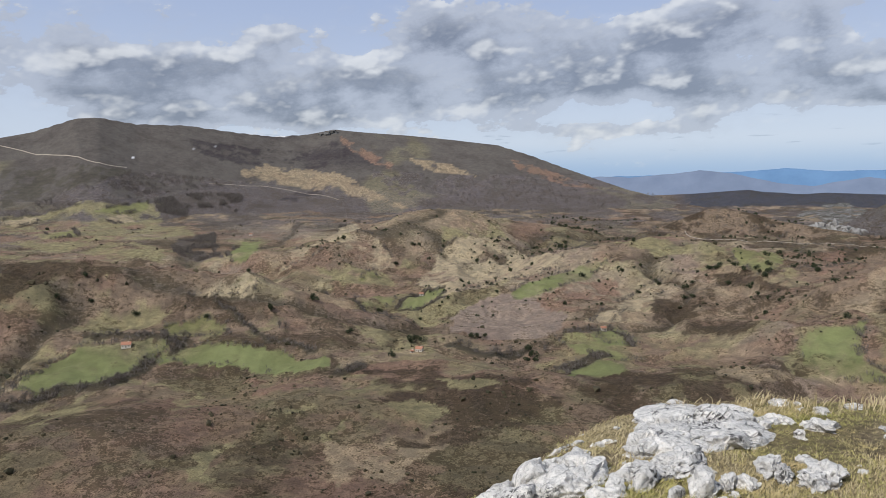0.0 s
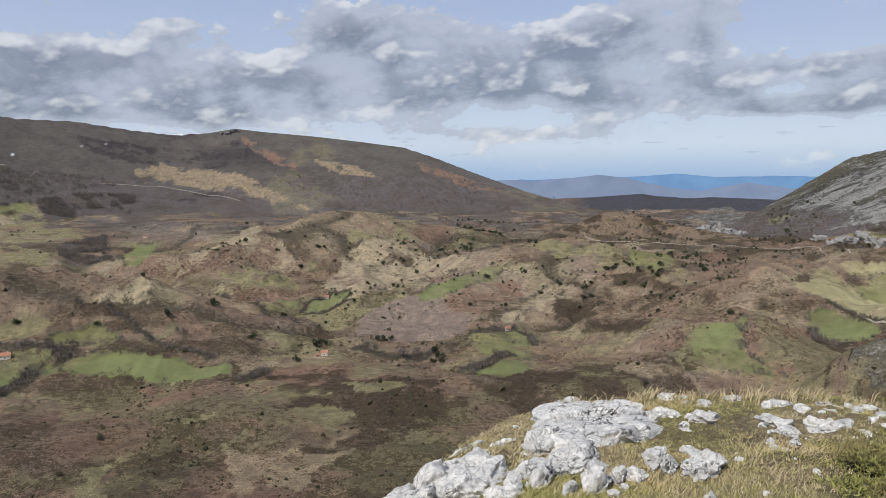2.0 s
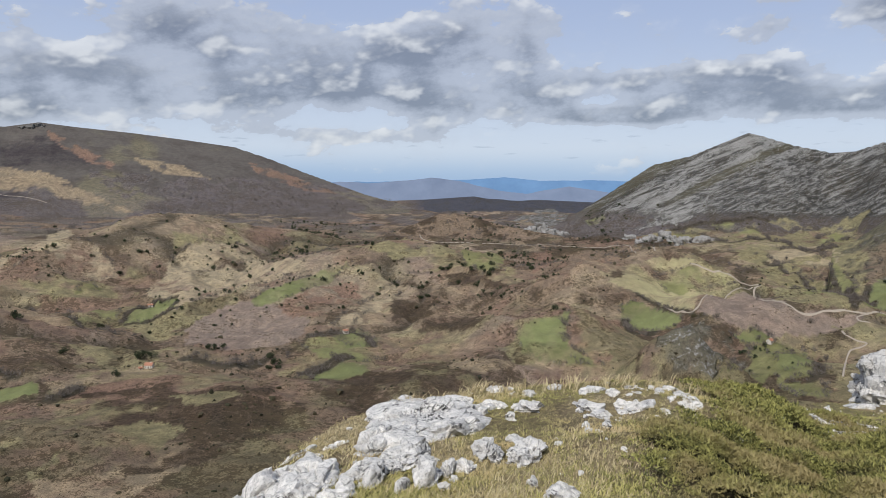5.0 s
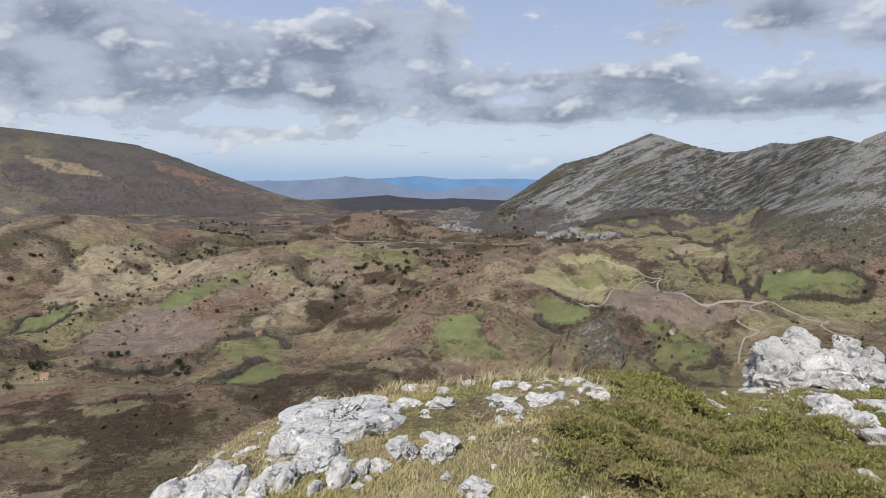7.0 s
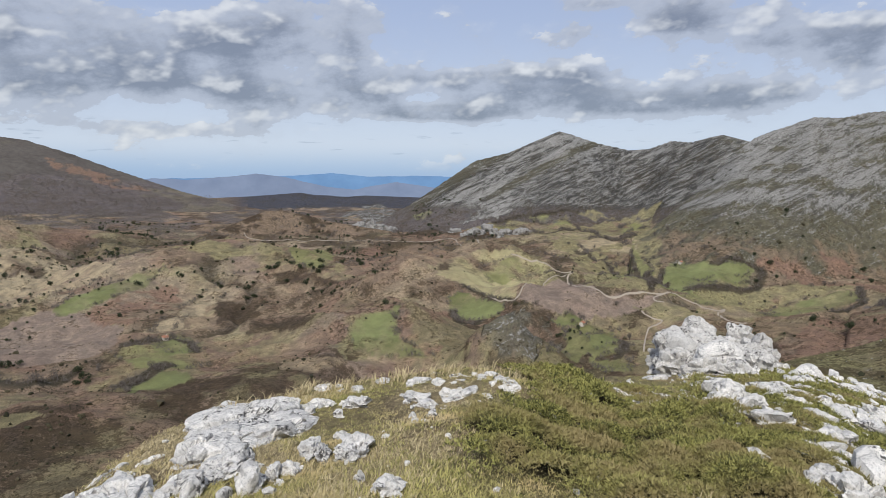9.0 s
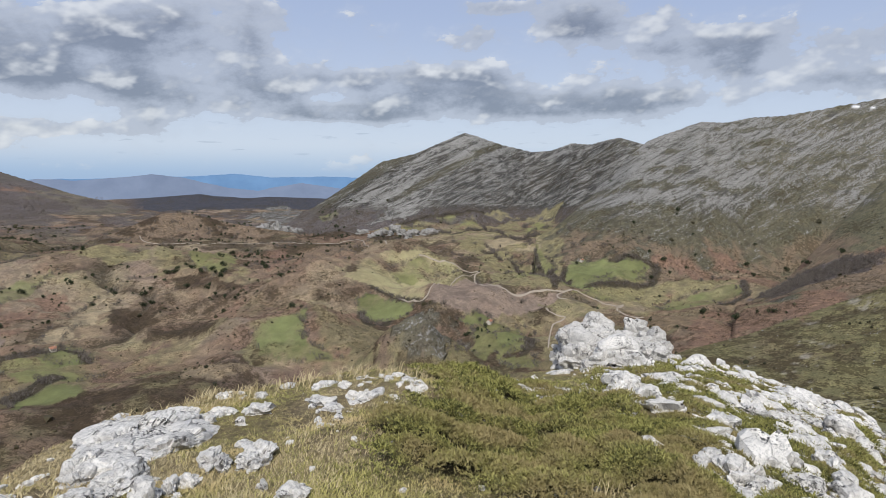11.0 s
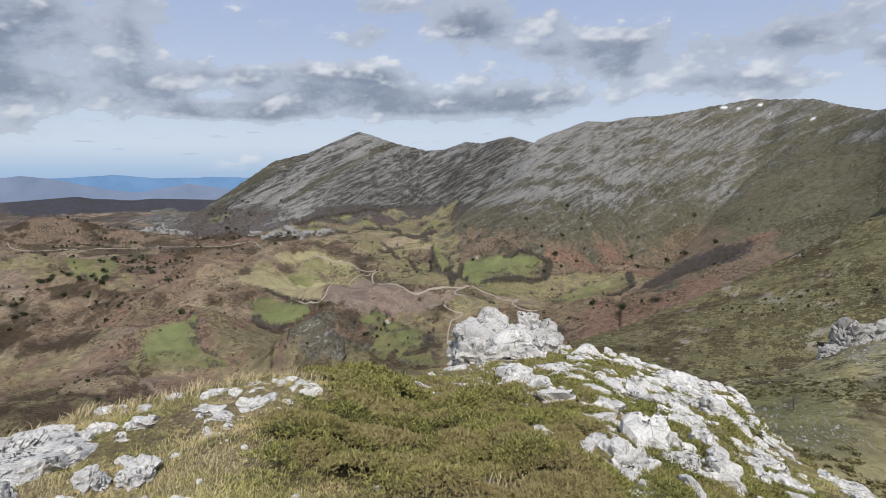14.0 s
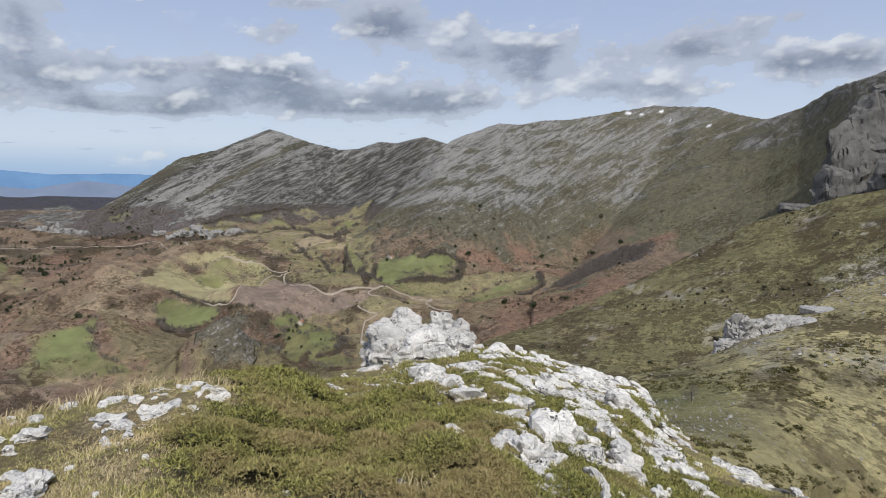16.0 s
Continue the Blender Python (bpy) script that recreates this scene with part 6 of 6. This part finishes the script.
def make_tree(kind, seed):
    rng = np.random.RandomState(seed)
    base = bpy.data.objects.new("tree", None)
    scene.collection.objects.link(base)
    if kind == "dark":
        tagged(base, "rounded dark evergreen tree standing alone on the slope", "tree", "dark trees of the valley")
        part("trunk", mesh_of("trunk", *limbs(rng, 1.0, 5, 0.25, 0.045), BARK), base)
        part("crown", mesh_of("crown", *crown(rng, 1.0, 0.95, 420, 0.075), DARK_LEAF), base)
    else:
        tagged(base, "leafless grey-brown tree beside a field", "tree", "bare trees of the valley")
        part("trunk", mesh_of("trunk", *limbs(rng, 1.0, 9, 0.3, 0.035), BARK), base)
        part("crown", mesh_of("crown", *crown(rng, 1.0, 0.8, 420, 0.085, 1.6), TWIG), base, "bare grey twigs")
    return base


def plant_trees():
    rng = np.random.RandomState(31)
    for kind in TREES:
        models = [make_tree(kind, 40 + k) for k in range(4)]
        used = set()
        for k, (x, y) in enumerate(TREES[kind]):
            z = float(land([x], [y])[0][0])
            far = math.hypot(x, y)
            tall = (rng.uniform(5.5, 9.5) if kind == "dark" else rng.uniform(8, 12)) * 0.95
            if kind == "dark" and far < 600:
                tall *= 0.6
            m = pose(x, y, z - 0.2, 0, 0, rng.uniform(0, 360))
            model = models[k % 4]
            if k % 4 in used:
                ob = copy_thing(model, m)
            else:
                ob = model
                ob.matrix_basis = m
                used.add(k % 4)
            wide = tall * rng.uniform(0.9, 1.25)
            ob.scale = (wide, wide, tall)


plant_trees()


def grow_hedges():
    """Hedgerows along the field edges, and the bare woods below the moor."""
    rng = np.random.RandomState(33)
    patterns = []
    for k in range(5):
        p, f = crown(rng, 1.0, 0.9, 11, 0.33, 1.2)
        patterns.append((np.array(p), np.array(f)))
    hx, hy = [], []
    for cover, width, points in LINES:
        if cover != "hedge":
            continue
        for (ax, ay), (bx, by) in zip(points, points[1:]):
            length = math.hypot(bx - ax, by - ay)
            if length > 420:
                continue
            s = rng.rand(int(length / 1.7))
            s = s[fractal(s * length + ax, s * 0 + ay, 30, 2) > -0.18]
            hx += list(ax + s * (bx - ax) + rng.normal(0, width * 0.22, len(s)))
            hy += list(ay + s * (by - ay) + rng.normal(0, width * 0.22, len(s)))
    for cover, corners in SHAPES:
        if cover not in ("bright", "pasture", "pale"):
            continue
        for (ax, ay), (bx, by) in zip(corners, corners[1:] + corners[:1]):
            length = math.hypot(bx - ax, by - ay)
            if length > 300:
                continue
            s = rng.rand(int(length / 2.6))
            s = s[fractal(s * length + ax, s * 0 + by, 45, 2) > 0.02]
            hx += list(ax + s * (bx - ax) + rng.normal(0, 2.0, len(s)))
            hy += list(ay + s * (by - ay) + rng.normal(0, 2.0, len(s)))
    for cover, corners in SHAPES:
        if cover != "wood":
            continue
        cx, cy = np.array([c[0] for c in corners]), np.array([c[1] for c in corners])
        px, py = rng.uniform(cx.min(), cx.max(), 5200), rng.uniform(cy.min(), cy.max(), 5200)
        keep = inside(px, py, list(corners)) & (fractal(px, py, 60, 3) > -0.12)
        hx += list(px[keep][:1100])
        hy += list(py[keep][:1100])
    # thickets in the side valley and on the foot slopes
    b, r = rng.uniform(4, 66, 9000), rng.uniform(1150, 2000, 9000)
    px, py = r * np.sin(np.radians(b)), r * np.cos(np.radians(b))
    keep = (fractal(px, py, 90, 4) > 0.15) & ~np.any([inside(px, py, list(c)) for k, c in SHAPES if k in ("bright", "pasture", "pale", "olive", "straw")], axis=0)
    hx, hy = np.array(hx + list(px[keep])), np.array(hy + list(py[keep]))
    z, which = land(hx, hy)
    low_down = ~((which == 4) & (z > -30))
    hx, hy, z = hx[low_down], hy[low_down], z[low_down]
    tall = rng.uniform(2.8, 7.0, len(hx)) * (1 + 0.9 * step(np.hypot(hx, hy), 1200, 2200))
    size = np.stack([tall * 1.05, tall * 1.05, tall], 1)
    strew("hedgerows", patterns, np.stack([hx, hy, z - 0.3], 1), rng.uniform(0, 6.28, len(hx)), size, TWIG, "leafless hedgerows and thickets of grey-brown twigs", "hedge", rng.randint(0, 5, len(hx)))


grow_hedges()


def grow_scrub():
    """Bushes strewn over the slopes, thick on the heath and thin on the pastures."""
    rng = np.random.RandomState(35)
    patterns = []
    for k in range(6):
        pts, faces = BALL_SCRUB
        p = pts * (1 + 0.5 * rng.uniform(-1, 1, len(pts)))[:, None] * np.array([0.5, 0.5, 0.42]) + np.array([0, 0, 0.25])
        patterns.append((p, faces))
    b = rng.uniform(-38, 96, 60000)
    r = np.exp(rng.uniform(math.log(380), math.log(2300), len(b)))
    x, y = r * np.sin(np.radians(b)), r * np.cos(np.radians(b))
    z, which = land(x, y)
    _, amount = cover_of(x, y, z, which)
    chance = np.clip(amount[:, 0] * 2.4, 0, 1) * (0.04 + 0.96 * step(fractal(x, y, 60, 4, 0.6), 0.0, 0.25))
    keep = (rng.rand(len(b)) < chance) & (which != 1) & (which != 2) & (z < -20)
    x, y, z, r = x[keep], y[keep], z[keep], r[keep]
    size = (rng.lognormal(0, 0.5, len(x)) * (0.8 + 0.0010 * r))[:, None] * rng.uniform(0.8, 1.3, (len(x), 3))
    strew("scrub", patterns, np.stack([x, y, z], 1), rng.uniform(0, 6.28, len(x)), size, SCRUB, "dark gorse and heather bushes over the brown slopes", "scrub", rng.randint(0, 6, len(x)))
    # darker trees on the wooded hills
    b, r = np.concatenate([rng.uniform(8, 40, 1900), rng.uniform(-12, 31, 1300), rng.uniform(44, 75, 500)]), np.concatenate([rng.uniform(1500, 2250, 1900), rng.uniform(1000, 1600, 1300), rng.uniform(800, 1600, 500)])
    x, y = r * np.sin(np.radians(b)), r * np.cos(np.radians(b))
    keep = (fractal(x, y, 120, 4) > 0.08) & (rng.rand(len(x)) < 0.6)
    x, y, r = x[keep], y[keep], r[keep]
    z, which = land(x, y)
    leafy_patterns = []
    for k in range(5):
        p, f = crown(rng, 1.0, 0.95, 60, 0.16)
        leafy_patterns.append((np.array(p), np.array(f)))
    tall = rng.lognormal(1.35, 0.35, len(x)) * np.where(r > 1450, 1.25, 1.0)
    strew("pine_wood", leafy_patterns, np.stack([x, y, z - 0.3], 1), rng.uniform(0, 6.28, len(x)), np.stack([tall, tall, tall], 1), DARK_LEAF, "scattered dark pines and hollies on the low hills", "trees", rng.randint(0, 5, len(x)))


def grow_spur():
    """Low bushes on the stony hillside beyond the hollow, and one leafless shrub on its floor."""
    rng = np.random.RandomState(36)
    patterns = []
    for k in range(5):
        p, f = crown(rng, 0.8, 1.0, 26, 0.2)
        patterns.append((np.array(p), np.array(f)))
    b = rng.uniform(66, 96, 9000)
    r = np.exp(rng.uniform(math.log(45), math.log(300), len(b)))
    x, y = r * np.sin(np.radians(b)), r * np.cos(np.radians(b))
    z, which = land(x, y)
    keep = (which == 6) & (rng.rand(len(b)) < 0.04 + 0.9 * step(fractal(x + 60, y, 14, 4, 0.6), 0.10, 0.22))
    x, y, z = x[keep], y[keep], z[keep]
    size = rng.lognormal(0, 0.4, len(x))[:, None] * np.array([0.55, 0.55, 0.35])[None]
    strew("heath_bushes", patterns, np.stack([x, y, z - 0.1], 1), rng.uniform(0, 6.28, len(x)), size, SPUR_HEATH, "low dark heath bushes on the stony hillside", "heath", rng.randint(0, 5, len(x)))
    shrub = make_tree("bare", 77)
    tagged(shrub, "single leafless shrub on the green floor of the hollow", "shrub")
    sx, sy = 95 * math.sin(radians(79.0)), 95 * math.cos(radians(79.0))
    shrub.matrix_basis = pose(sx, sy, float(land([sx], [sy])[0][0]) - 0.1)
    shrub.scale = (2.0, 2.0, 2.3)


BALL_SCRUB = ball(1)
grow_scrub()
grow_spur()


def box(x0, x1, y0, y1, z0, z1):
    p = [(x, y, z) for z in (z0, z1) for x, y in ((x0, y0), (x1, y0), (x1, y1), (x0, y1))]
    return p, [(0, 3, 2, 1), (4, 5, 6, 7), (0, 1, 5, 4), (1, 2, 6, 5), (2, 3, 7, 6), (3, 0, 4, 7)]


def house(x, y, turn, long, deep, eaves, ridge, label):
    base = bpy.data.objects.new("house", None)
    scene.collection.objects.link(base)
    z = float(land([x], [y])[0][0])
    base.matrix_basis = pose(x, y, z, 0, 0, turn)
    tagged(base, label, "house")
    a, d = long / 2, deep / 2
    walls = [(-a, -d, -1.5), (a, -d, -1.5), (a, d, -1.5), (-a, d, -1.5), (-a, -d, eaves), (a, -d, eaves), (a, d, eaves), (-a, d, eaves), (-a, 0, ridge), (a, 0, ridge)]
    mesh = bpy.data.meshes.new("wall")
    mesh.from_pydata(walls, [], [(0, 1, 5, 4), (2, 3, 7, 6), (1, 2, 6, 9, 5), (3, 0, 4, 8, 7)])
    mesh.materials.append(PLASTER)
    part("wall", mesh, base)
    for side in (-1, 1):
        o = 0.45
        slope = (ridge - eaves) / d
        lo = (side * (d + o), eaves - o * slope)
        pts = [(-a - o, lo[0], lo[1]), (a + o, lo[0], lo[1]), (a + o, 0, ridge), (-a - o, 0, ridge)]
        pts += [(px, py, pz + 0.22) for px, py, pz in pts]
        part("roof", mesh_of("roof", pts, [(0, 1, 2, 3), (4, 5, 6, 7), (0, 1, 5, 4), (1, 2, 6, 5), (2, 3, 7, 6), (3, 0, 4, 7)], ROOF_TILE), base, "red clay tile roof")
    p, f = box(-0.55, 0.55, -d - 0.06, -d + 0.05, 0, 2.0)
    part("door", mesh_of("door", p, f, OLD_WOOD), base, "dark wooden door")
    for wx in (-0.62 * a, 0.62 * a):
        p, f = box(wx - 0.5, wx + 0.5, -d - 0.05, -d + 0.05, 1.0, 2.1)
        part("window", mesh_of("window", p, f, OLD_WOOD), base, "small dark shuttered window")
    p, f = box(0.5 * a - 0.35, 0.5 * a + 0.35, -0.35, 0.35, ridge - 0.6, ridge + 0.9)
    part("chimney", mesh_of("chimney", p, f, PLASTER), base)


house(-340, 726, 15, 9.6, 6.0, 3.2, 5.6, "low stone farmhouse with an orange tile roof by a green field")
house(-28, 751, -20, 7.6, 5.2, 3.4, 5.6, "small pale stone barn with a red tile roof beside a hedge")
house(-36, 747, 10, 3.2, 2.6, 2.2, 3.3, "tiny stone shed beside the barn")
house(204, 874, 5, 6.8, 4.8, 3.0, 5.0, "pale stone cabin with a red roof on a green field")
house(-39, 1169, 0, 7.2, 4.8, 3.0, 4.6, "white stone hut inside a walled field")
house(671, 628, 20, 8.0, 5.6, 3.2, 5.4, "orange-roofed farmhouse among bare trees")
house(1045, 749, 0, 6.4, 4.8, 3.0, 4.8, "small pale stone hut at a meadow's edge")
house(-531, 1901, 10, 8.8, 5.6, 3.4, 5.4, "white farmhouse between distant fields")
